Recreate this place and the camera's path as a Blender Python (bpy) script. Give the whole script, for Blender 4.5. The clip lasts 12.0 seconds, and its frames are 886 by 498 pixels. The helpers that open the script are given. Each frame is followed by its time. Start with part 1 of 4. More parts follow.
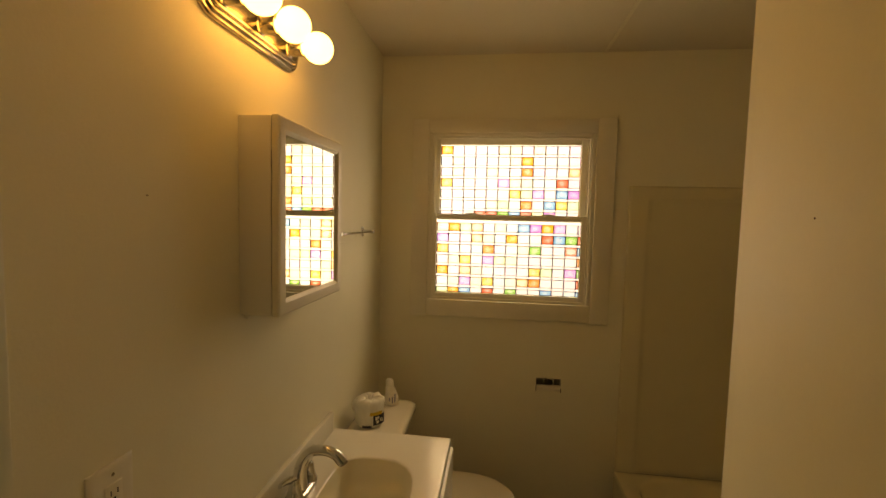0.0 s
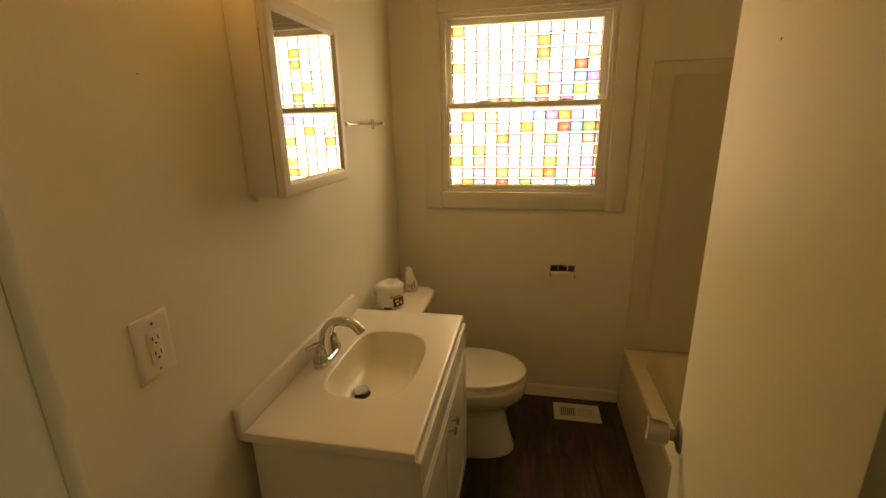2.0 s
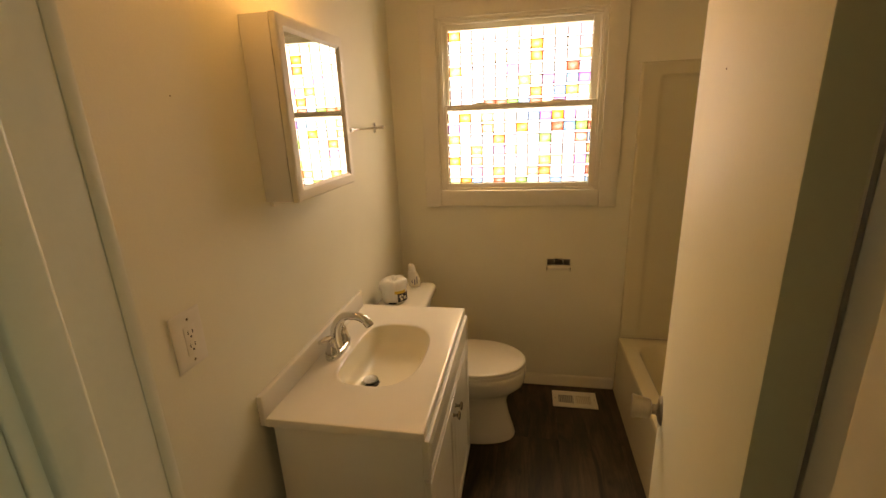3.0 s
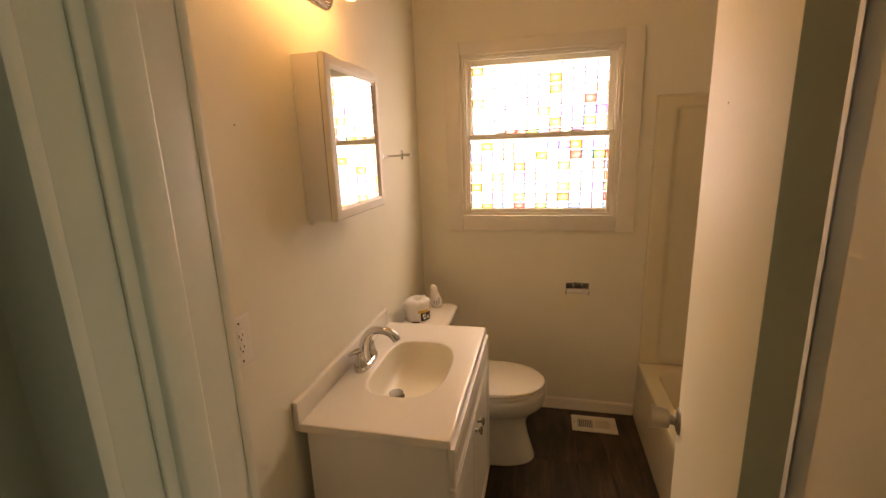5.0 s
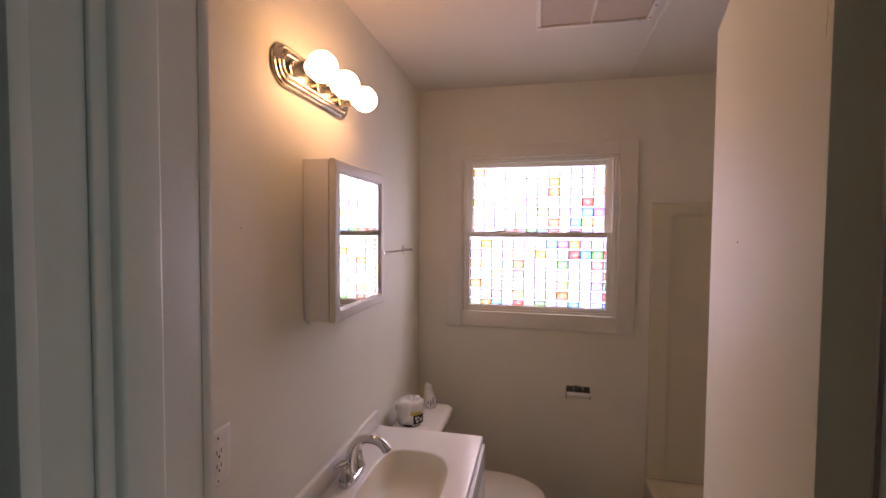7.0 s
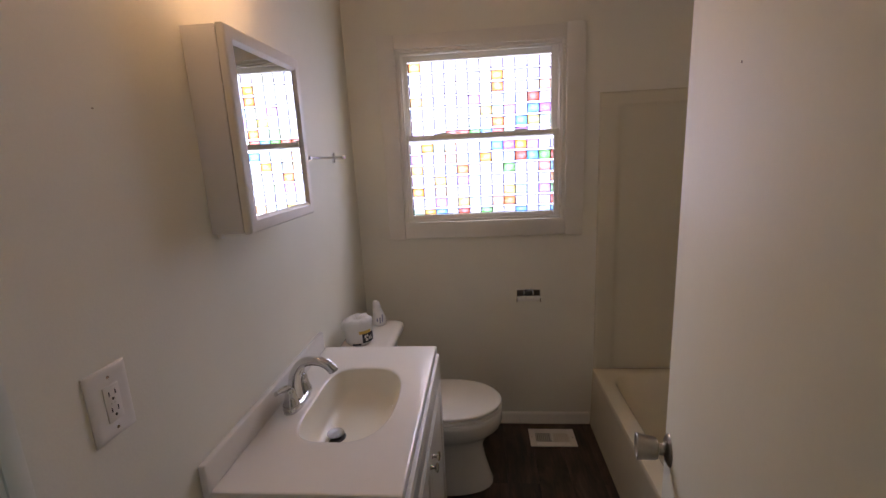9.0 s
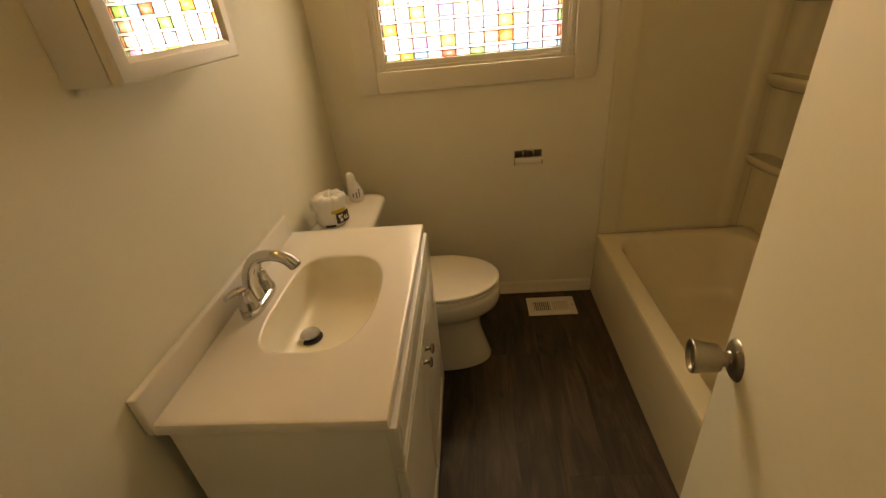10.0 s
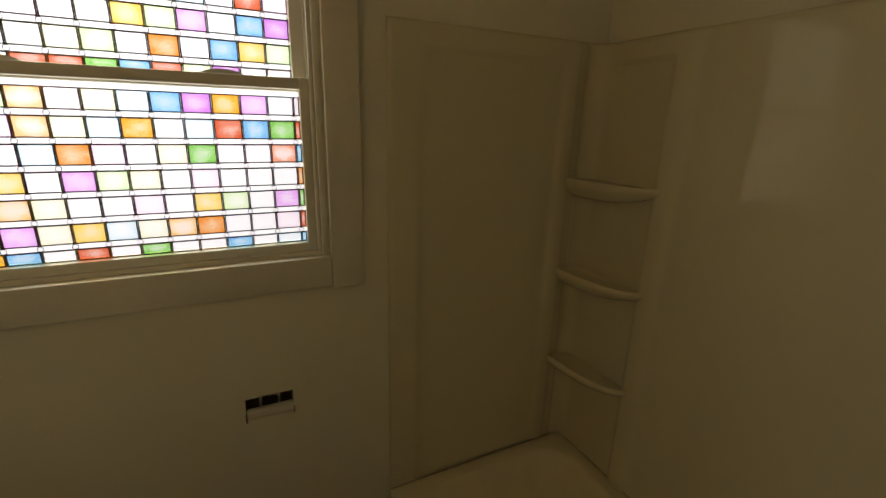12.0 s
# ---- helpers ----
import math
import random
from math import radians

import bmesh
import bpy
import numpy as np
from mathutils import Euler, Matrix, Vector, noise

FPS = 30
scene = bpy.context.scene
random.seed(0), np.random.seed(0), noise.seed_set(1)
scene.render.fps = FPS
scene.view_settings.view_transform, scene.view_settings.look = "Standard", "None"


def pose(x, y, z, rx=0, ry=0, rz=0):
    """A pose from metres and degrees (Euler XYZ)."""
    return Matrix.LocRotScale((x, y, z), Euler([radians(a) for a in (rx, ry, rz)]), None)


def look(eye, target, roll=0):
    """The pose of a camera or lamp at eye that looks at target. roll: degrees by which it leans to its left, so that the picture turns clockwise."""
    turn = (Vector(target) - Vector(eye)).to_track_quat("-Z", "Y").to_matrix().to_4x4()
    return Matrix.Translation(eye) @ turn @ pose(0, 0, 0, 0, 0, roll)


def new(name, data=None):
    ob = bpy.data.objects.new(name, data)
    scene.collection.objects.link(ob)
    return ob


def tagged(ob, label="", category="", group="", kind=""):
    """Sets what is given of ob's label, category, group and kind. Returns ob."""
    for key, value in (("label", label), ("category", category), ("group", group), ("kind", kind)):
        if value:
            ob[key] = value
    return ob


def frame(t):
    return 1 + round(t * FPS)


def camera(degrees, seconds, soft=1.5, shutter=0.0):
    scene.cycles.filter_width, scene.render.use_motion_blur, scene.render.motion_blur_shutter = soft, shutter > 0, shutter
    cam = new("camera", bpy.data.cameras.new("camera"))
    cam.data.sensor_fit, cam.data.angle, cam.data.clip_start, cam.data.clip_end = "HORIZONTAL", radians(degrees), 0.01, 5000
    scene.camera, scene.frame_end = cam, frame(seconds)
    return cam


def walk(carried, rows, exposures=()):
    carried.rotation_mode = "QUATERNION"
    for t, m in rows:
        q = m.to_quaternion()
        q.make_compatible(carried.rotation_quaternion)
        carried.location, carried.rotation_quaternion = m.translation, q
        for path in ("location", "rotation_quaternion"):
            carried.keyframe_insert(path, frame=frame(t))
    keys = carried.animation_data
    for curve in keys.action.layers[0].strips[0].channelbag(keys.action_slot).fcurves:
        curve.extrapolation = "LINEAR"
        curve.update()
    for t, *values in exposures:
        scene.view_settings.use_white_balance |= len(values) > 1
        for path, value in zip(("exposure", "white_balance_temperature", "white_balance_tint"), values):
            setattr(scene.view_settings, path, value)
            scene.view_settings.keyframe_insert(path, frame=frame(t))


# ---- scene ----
cam = camera(90.8, 12.0)
PATH = [
    (0, (0.624, 0.121, 1.636), (0.38, 2.102, 1.498), 1.4),
    (0.5, (0.636, 0.127, 1.611), (0.385, 2.1, 1.4), 0.7),
    (1, (0.655, 0.123, 1.608), (0.406, 2.086, 1.317), 0.1),
    (1.5, (0.7, 0.127, 1.59), (0.39, 2.066, 1.213), -0.6),
    (2, (0.719, 0.09, 1.566), (0.345, 1.974, 1.012), -1.2),
    (2.5, (0.726, 0.007, 1.581), (0.348, 1.887, 1.014), -1.4),
    (3, (0.728, -0.004, 1.599), (0.359, 1.876, 1.026), -2.3),
    (5, (0.713, -0.101, 1.594), (0.271, 1.798, 1.146), -2.0),
    (5.5, (0.705, -0.077, 1.611), (0.262, 1.855, 1.351), -1.0),
    (6, (0.676, -0.067, 1.623), (0.244, 1.88, 1.47), -0.3),
    (6.5, (0.681, -0.074, 1.645), (0.25, 1.878, 1.57), 0.4),
    (8.5, (0.702, -0.05, 1.669), (0.386, 1.915, 1.467), -2.9),
    (9, (0.672, 0.091, 1.555), (0.491, 2.039, 1.137), -2.8),
    (9.5, (0.659, 0.226, 1.472), (0.488, 2.041, 0.649), -3.2),
    (10, (0.658, 0.395, 1.464), (0.496, 2.124, 0.472), -5.9),
    (10.5, (0.628, 0.669, 1.433), (0.844, 2.389, 0.436), -1.1),
    (11, (0.637, 0.839, 1.464), (1.257, 2.457, 0.464), 5.2),
    (11.5, (0.762, 1.053, 1.495), (1.581, 2.684, 0.676), 2.8),
    (12, (0.877, 1.249, 1.572), (1.723, 2.971, 1.007), 1.6),
]
EXPOSURES = [
    (0, -0.40, 60000, 14.0), (0.5, -0.34, 60000, 13.0), (1.5, -0.34, 60000, 14.0), (2, 0.07, 60000, 15.0), (2.5, 0.48, 39100, 17.0), (3, 0.52, 20900, 19.0),
    (5, 0.78, 13900, 29.0), (5.5, 0.48, 11200, 26.0), (6, 0.31, 14400, 31.0), (6.5, 0.30, 8300, 40.0), (8.5, 0.34, 6100, 31.0), (9, 0.20, 6400, 26.0),
    (9.5, 0.02, 11600, 21.0), (10, 0.45, 20500, 15.0), (10.5, 0.45, 25000, 16.0), (11, 1.05, 27300, 9.0), (11.5, 1.22, 16300, 12.0), (12, -0.74, 11200, 1.0),
]
walk(cam, [(t, look(eye, target, roll)) for t, eye, target, roll in PATH], EXPOSURES)

# world, daylight and exposure
world = bpy.data.worlds.new("sky")
scene.world = world
world.use_nodes = True
sky = world.node_tree.nodes.new("ShaderNodeTexSky")
sky.sky_type, sky.sun_disc, sky.sun_elevation, sky.sun_rotation = "NISHITA", False, radians(40), radians(20)
world.node_tree.links.new(sky.outputs[0], world.node_tree.nodes["Background"].inputs[0])
world.node_tree.nodes["Background"].inputs[1].default_value = 0.1

DAY = 98.0        # watts of overcast sky above the horizon outside the window
BULB = 12.6      # brightness of the frosted globe bulbs
day = bpy.data.lights.new("window_daylight", "AREA")
day.shape, day.size, day.size_y, day.energy, day.color = "RECTANGLE", 3.4, 1.5, DAY, (0.86, 0.95, 1.0)
day_ob = new("window_daylight", day)
day_ob.matrix_world = look((0.90, 4.10, 3.15), (0.68, 2.45, 1.645))
hall = bpy.data.lights.new("hall_window_daylight", "AREA")
hall.shape, hall.size, hall.size_y, hall.energy, hall.color = "RECTANGLE", 0.55, 1.1, 2.5, (0.48, 0.84, 0.90)
hall_ob = new("hall_window_daylight", hall)
hall_ob.matrix_world = look((2.26, -0.225, 1.5), (0, -0.225, 1.5))
low = bpy.data.lights.new("horizon_daylight", "AREA")
low.shape, low.size, low.size_y, low.energy, low.color = "RECTANGLE", 0.95, 0.95, 6.8, (0.86, 0.95, 1.0)
low_ob = new("horizon_daylight", low)
low_ob.matrix_world = look((0.70, 2.60, 1.645), (0.70, 0, 1.62))
SKYGLOW = 1.9    # bright white sky seen through the panes

# ---------------------------------------------------------------- materials


def material(name):
    m = bpy.data.materials.new(name)
    m.use_nodes = True
    return m, m.node_tree.nodes, m.node_tree.links, m.node_tree.nodes["Principled BSDF"]


def node(nodes, kind, **inputs):
    n = nodes.new(kind)
    for key, value in inputs.items():
        n.inputs[key.replace("_", " ")].default_value = value
    return n


def surface(name, colour, rough=0.5, metal=0.0, vary=0.06, stain=3.0, grain=60.0, bump=0.1, depth=0.002, rough_vary=0.08, coat=0.0, spec=0.5, dirt=None, dirt_at=0.62):
    """Paint, plastic, china or metal with large soft stains, fine grain and a little relief."""
    m, nodes, links, b = material(name)
    geo = nodes.new("ShaderNodeNewGeometry")
    big = node(nodes, "ShaderNodeTexNoise", Scale=stain, Detail=5.0, Roughness=0.6)
    fine = node(nodes, "ShaderNodeTexNoise", Scale=grain, Detail=4.0, Roughness=0.55)
    for n in (big, fine):
        links.new(geo.outputs["Position"], n.inputs["Vector"])
    add = nodes.new("ShaderNodeMath")
    add.operation = "MULTIPLY_ADD"
    add.inputs[1].default_value = 0.35
    links.new(fine.outputs["Fac"], add.inputs[0])
    links.new(big.outputs["Fac"], add.inputs[2])
    ramp = nodes.new("ShaderNodeValToRGB")
    ramp.color_ramp.elements[0].position, ramp.color_ramp.elements[1].position = 0.4, 0.95
    ramp.color_ramp.elements[0].color = (*[c * (1 - vary) for c in colour], 1)
    ramp.color_ramp.elements[1].color = (*[min(1, c * (1 + vary * 0.6)) for c in colour], 1)
    links.new(add.outputs[0], ramp.inputs[0])
    out = ramp.outputs[0]
    if dirt:
        spots = node(nodes, "ShaderNodeTexNoise", Scale=stain * 2.7, Detail=8.0, Roughness=0.7)
        links.new(geo.outputs["Position"], spots.inputs["Vector"])
        cut = nodes.new("ShaderNodeValToRGB")
        cut.color_ramp.elements[0].position, cut.color_ramp.elements[1].position = dirt_at, dirt_at + 0.12
        links.new(spots.outputs["Fac"], cut.inputs[0])
        mix = nodes.new("ShaderNodeMix")
        mix.data_type = "RGBA"
        links.new(cut.outputs[0], mix.inputs["Factor"])
        links.new(out, mix.inputs["A"])
        mix.inputs["B"].default_value = (*dirt, 1)
        out = mix.outputs["Result"]
    links.new(out, b.inputs["Base Color"])
    span = node(nodes, "ShaderNodeMapRange", To_Min=max(0.02, rough - rough_vary), To_Max=min(1, rough + rough_vary))
    links.new(big.outputs["Fac"], span.inputs["Value"])
    links.new(span.outputs[0], b.inputs["Roughness"])
    b.inputs["Metallic"].default_value = metal
    b.inputs["Specular IOR Level"].default_value = spec
    b.inputs["Coat Weight"].default_value = coat
    b.inputs["Coat Roughness"].default_value = 0.12
    if bump:
        bumps = node(nodes, "ShaderNodeBump", Strength=bump, Distance=depth)
        links.new(fine.outputs["Fac"], bumps.inputs["Height"])
        links.new(bumps.outputs[0], b.inputs["Normal"])
    return m


def plank_wood(name):
    """Dark brown wood-look vinyl: long streaks along y, knots, each plank a little different."""
    m, nodes, links, b = material(name)
    geo = nodes.new("ShaderNodeNewGeometry")
    info = nodes.new("ShaderNodeObjectInfo")
    shift = nodes.new("ShaderNodeVectorMath")
    shift.operation = "MULTIPLY_ADD"
    links.new(info.outputs["Random"], shift.inputs[0])
    shift.inputs[1].default_value = (7.0, 31.0, 0.0)
    links.new(geo.outputs["Position"], shift.inputs[2])
    squeeze = nodes.new("ShaderNodeMapping")
    squeeze.inputs["Scale"].default_value = (1.0, 0.09, 1.0)
    links.new(shift.outputs[0], squeeze.inputs["Vector"])
    grain = node(nodes, "ShaderNodeTexNoise", Scale=55.0, Detail=8.0, Roughness=0.65, Distortion=0.6)
    links.new(squeeze.outputs[0], grain.inputs["Vector"])
    wide = nodes.new("ShaderNodeMapping")
    wide.inputs["Scale"].default_value = (1.0, 0.24, 1.0)
    links.new(shift.outputs[0], wide.inputs["Vector"])
    cloud = node(nodes, "ShaderNodeTexNoise", Scale=10.0, Detail=5.0, Roughness=0.6, Distortion=1.2)
    links.new(wide.outputs[0], cloud.inputs["Vector"])
    ramp = nodes.new("ShaderNodeValToRGB")
    e = ramp.color_ramp.elements
    e[0].position, e[0].color = 0.36, (0.013, 0.0092, 0.007, 1)
    e[1].position, e[1].color = 0.68, (0.125, 0.084, 0.055, 1)
    mid = e.new(0.5)
    mid.color = (0.050, 0.034, 0.023, 1)
    mixed = nodes.new("ShaderNodeMath")
    mixed.operation = "MULTIPLY_ADD"
    mixed.inputs[1].default_value = 0.36
    half = nodes.new("ShaderNodeMath")
    half.operation = "MULTIPLY"
    half.inputs[1].default_value = 0.64
    links.new(cloud.outputs["Fac"], half.inputs[0])
    links.new(grain.outputs["Fac"], mixed.inputs[0])
    links.new(half.outputs[0], mixed.inputs[2])
    links.new(mixed.outputs[0], ramp.inputs[0])
    tone = nodes.new("ShaderNodeHueSaturation")
    span = node(nodes, "ShaderNodeMapRange", To_Min=0.82, To_Max=1.18)
    links.new(info.outputs["Random"], span.inputs["Value"])
    links.new(span.outputs[0], tone.inputs["Value"])
    links.new(ramp.outputs[0], tone.inputs["Color"])
    knots = node(nodes, "ShaderNodeTexVoronoi", Scale=4.2)
    stretch = nodes.new("ShaderNodeMapping")
    stretch.inputs["Scale"].default_value = (1.6, 0.8, 1.0)
    links.new(shift.outputs[0], stretch.inputs["Vector"])
    links.new(stretch.outputs[0], knots.inputs["Vector"])
    spot = nodes.new("ShaderNodeValToRGB")
    spot.color_ramp.elements[0].position, spot.color_ramp.elements[0].color = 0.02, (0.25, 0.22, 0.2, 1)
    spot.color_ramp.elements[1].position, spot.color_ramp.elements[1].color = 0.11, (1, 1, 1, 1)
    links.new(knots.outputs["Distance"], spot.inputs[0])
    mul = nodes.new("ShaderNodeMix")
    mul.data_type, mul.blend_type = "RGBA", "MULTIPLY"
    mul.inputs["Factor"].default_value = 0.8
    links.new(tone.outputs[0], mul.inputs["A"])
    links.new(spot.outputs[0], mul.inputs["B"])
    links.new(mul.outputs["Result"], b.inputs["Base Color"])
    rough = node(nodes, "ShaderNodeMapRange", To_Min=0.46, To_Max=0.68)
    links.new(grain.outputs["Fac"], rough.inputs["Value"])
    links.new(rough.outputs[0], b.inputs["Roughness"])
    bumps = node(nodes, "ShaderNodeBump", Strength=0.35, Distance=0.0008)
    links.new(grain.outputs["Fac"], bumps.inputs["Height"])
    links.new(bumps.outputs[0], b.inputs["Normal"])
    return m


def stained(name, colour, mottle=0.25):
    """A see-through coloured pane, a little uneven, with a faint gloss."""
    m, nodes, links, b = material(name)
    nodes.remove(b)
    geo = nodes.new("ShaderNodeNewGeometry")
    info = nodes.new("ShaderNodeObjectInfo")
    shift = nodes.new("ShaderNodeVectorMath")
    shift.operation = "MULTIPLY_ADD"
    links.new(info.outputs["Random"], shift.inputs[0])
    shift.inputs[1].default_value = (5.0, 3.0, 9.0)
    links.new(geo.outputs["Position"], shift.inputs[2])
    cloud = node(nodes, "ShaderNodeTexNoise", Scale=24.0, Detail=6.0, Roughness=0.62, Distortion=0.5)
    links.new(shift.outputs[0], cloud.inputs["Vector"])
    ramp = nodes.new("ShaderNodeValToRGB")
    e = ramp.color_ramp.elements
    e[0].position, e[0].color = 0.35, (*colour, 1)
    e[1].position, e[1].color = 0.85, (*[c + (0.98 - c) * mottle for c in colour], 1)
    # each square has its full tint along the edges and is paler towards the middle
    place = nodes.new("ShaderNodeTexCoord")
    centre = nodes.new("ShaderNodeVectorMath")
    centre.operation = "MULTIPLY_ADD"
    links.new(place.outputs["Generated"], centre.inputs[0])
    centre.inputs[1].default_value, centre.inputs[2].default_value = (2, 0, 2), (-1, 0, -1)
    far = nodes.new("ShaderNodeVectorMath")
    far.operation = "LENGTH"
    links.new(centre.outputs[0], far.inputs[0])
    thin = node(nodes, "ShaderNodeMapRange", From_Min=0.2, From_Max=1.2, To_Min=0.38, To_Max=-0.2)
    links.new(far.outputs["Value"], thin.inputs["Value"])
    paint = nodes.new("ShaderNodeMath")
    paint.operation = "ADD"
    links.new(cloud.outputs["Fac"], paint.inputs[0])
    links.new(thin.outputs[0], paint.inputs[1])
    links.new(paint.outputs[0], ramp.inputs[0])
    clear = nodes.new("ShaderNodeBsdfTransparent")
    links.new(ramp.outputs[0], clear.inputs["Color"])
    shine = node(nodes, "ShaderNodeBsdfGlossy", Roughness=0.15)
    both = node(nodes, "ShaderNodeMixShader", Fac=0.04)
    links.new(clear.outputs[0], both.inputs[1])
    links.new(shine.outputs[0], both.inputs[2])
    links.new(both.outputs[0], nodes["Material Output"].inputs["Surface"])
    return m


def glowing(name, colour, strength):
    m, nodes, links, b = material(name)
    b.inputs["Base Color"].default_value = (0.9, 0.88, 0.82, 1)
    b.inputs["Roughness"].default_value = 0.2
    b.inputs["Emission Color"].default_value = (*colour, 1)
    b.inputs["Emission Strength"].default_value = strength
    return m


WALL = surface("cream_wall_paint", (0.84, 0.815, 0.70), 0.6, spec=0.3, vary=0.05, stain=2.2, grain=170, bump=0.22, depth=0.0015)
CEILING = surface("ceiling_paint", (0.76, 0.72, 0.66), 0.7, vary=0.06, stain=1.7, grain=120, bump=0.25, depth=0.002)
TRIM = surface("white_trim_paint", (0.82, 0.785, 0.695), 0.36, vary=0.06, stain=5, grain=90, bump=0.12, depth=0.001, dirt=(0.60, 0.54, 0.44), dirt_at=0.66)
DOOR = surface("door_paint", (0.82, 0.795, 0.63), 0.6, spec=0.25, vary=0.04, stain=2.5, grain=130, bump=0.1, depth=0.0008)
CABINET = surface("white_cabinet_film", (0.82, 0.80, 0.75), 0.30, vary=0.015, stain=3, grain=60, bump=0, rough_vary=0.02)
MARBLE = surface("cultured_marble", (0.82, 0.79, 0.735), 0.2, vary=0.02, stain=5, grain=40, bump=0, rough_vary=0.015)
BOWL = surface("yellowed_basin", (0.85, 0.81, 0.69), 0.3, vary=0.03, stain=7, grain=40, bump=0, rough_vary=0.02)
CHINA = surface("vitreous_china", (0.84, 0.80, 0.73), 0.12, vary=0.02, stain=5, grain=30, bump=0, coat=0.5)
SEAT = surface("seat_plastic", (0.84, 0.80, 0.73), 0.2, vary=0.02, stain=5, grain=40, bump=0)
TUB = surface("tub_enamel", (0.81, 0.735, 0.55), 0.16, vary=0.04, stain=4, grain=30, bump=0, coat=0.3)
SURROUND = surface("surround_acrylic", (0.735, 0.685, 0.53), 0.05, spec=0.26, vary=0.03, stain=2.5, grain=18, bump=0, depth=0.001, rough_vary=0.02)
CAULK = surface("old_caulk", (0.48, 0.40, 0.29), 0.8, vary=0.5, stain=30, grain=200, bump=0.3)
CHROME = surface("polished_chrome", (0.66, 0.66, 0.67), 0.07, metal=1.0, vary=0.03, stain=12, grain=120, bump=0, rough_vary=0.04)
NICKEL = surface("brushed_nickel", (0.48, 0.43, 0.36), 0.22, metal=1.0, vary=0.08, stain=20, grain=260, bump=0.05, depth=0.0003)
# nickel lowered in colour to stand for the dark hallway mirrored in the knob
KNOB = surface("darkened_nickel", (0.40, 0.365, 0.31), 0.3, metal=1.0, vary=0.1, stain=25, grain=200, bump=0)
STEEL = surface("dark_recess_metal", (0.30, 0.27, 0.23), 0.3, metal=0.9, vary=0.3, stain=18, grain=150, bump=0.1)
# chrome darkened in colour so that what the stopper mirrors looks dimmer
STOPPER = surface("darkened_chrome", (0.46, 0.46, 0.48), 0.16, metal=1.0, vary=0.1, stain=20, grain=150, bump=0)
PLASTIC = surface("white_plastic", (0.82, 0.79, 0.73), 0.3, vary=0.03, stain=12, grain=90, bump=0.02)
# near-black that paints the shade inside slits and holes
SLOT = surface("slot_shade", (0.03, 0.025, 0.02), 0.7, vary=0.3, stain=30, grain=100, bump=0)
REGISTER = surface("register_enamel", (0.80, 0.77, 0.70), 0.35, vary=0.05, stain=15, grain=120, bump=0.06)
# near-black that paints the shade under the register louvers and round the stopper
OPENING_SHADE = surface("opening_shade", (0.05, 0.045, 0.04), 0.6, vary=0.3, stain=20, grain=90, bump=0.1)
BEIGE = surface("beige_damper", (0.55, 0.48, 0.36), 0.5, vary=0.1, stain=20, grain=90, bump=0.05)
PANEL = surface("ceiling_panel_beige", (0.60, 0.50, 0.40), 0.65, vary=0.07, stain=6, grain=80, bump=0.1)
WRAP = surface("tissue_wrap", (0.86, 0.84, 0.80), 0.35, vary=0.06, stain=30, grain=140, bump=0.5, depth=0.004, coat=0.3)
BOTTLE = surface("bottle_plastic", (0.83, 0.81, 0.78), 0.28, vary=0.03, stain=20, grain=90, bump=0.02)
INK = surface("black_ink", (0.025, 0.025, 0.035), 0.35, vary=0.2, stain=60, grain=200, bump=0)
AMBER = surface("yellow_ink", (0.75, 0.50, 0.10), 0.35, vary=0.1, stain=60, grain=200, bump=0)
BLUEINK = surface("grey_blue_ink", (0.22, 0.24, 0.36), 0.35, vary=0.1, stain=60, grain=200, bump=0)
RAW = surface("bare_splintered_wood", (0.16, 0.10, 0.06), 0.8, vary=0.4, stain=40, grain=160, bump=0.6)
PLANK = plank_wood("vinyl_plank")
SUBFLOOR = surface("plank_joint", (0.02, 0.015, 0.012), 0.8, vary=0.3, stain=10, grain=90, bump=0.1)
# walls out of view, painted dark to cut the light they bounce to the doorway
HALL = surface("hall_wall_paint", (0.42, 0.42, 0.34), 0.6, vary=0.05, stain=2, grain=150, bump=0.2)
GLOBE = glowing("lit_globe_glass", (1.0, 0.60, 0.265), BULB)
# silver set darker in colour to dim the daylight lamp it mirrors
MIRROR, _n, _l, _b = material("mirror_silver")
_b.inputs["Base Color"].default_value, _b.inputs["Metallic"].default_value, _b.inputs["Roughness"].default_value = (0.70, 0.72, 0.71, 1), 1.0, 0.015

# ---------------------------------------------------------------- mesh tools


def box(bm, x0, x1, y0, y1, z0, z1, bevel=0.0, seg=2):
    b = bmesh.new()
    bmesh.ops.create_cube(b, size=1, matrix=Matrix.Translation(((x0 + x1) / 2, (y0 + y1) / 2, (z0 + z1) / 2)) @ Matrix.Diagonal((x1 - x0, y1 - y0, z1 - z0, 1)))
    if bevel:
        bmesh.ops.bevel(b, geom=b.edges[:], offset=bevel, segments=seg, profile=0.5, affect="EDGES")
    return join(bm, b)


def join(bm, b, m=None):
    if m is not None:
        bmesh.ops.transform(b, matrix=m, verts=b.verts[:])
    me = bpy.data.meshes.new("scratch")
    b.to_mesh(me)
    b.free()
    bm.from_mesh(me)
    bpy.data.meshes.remove(me)
    return bm


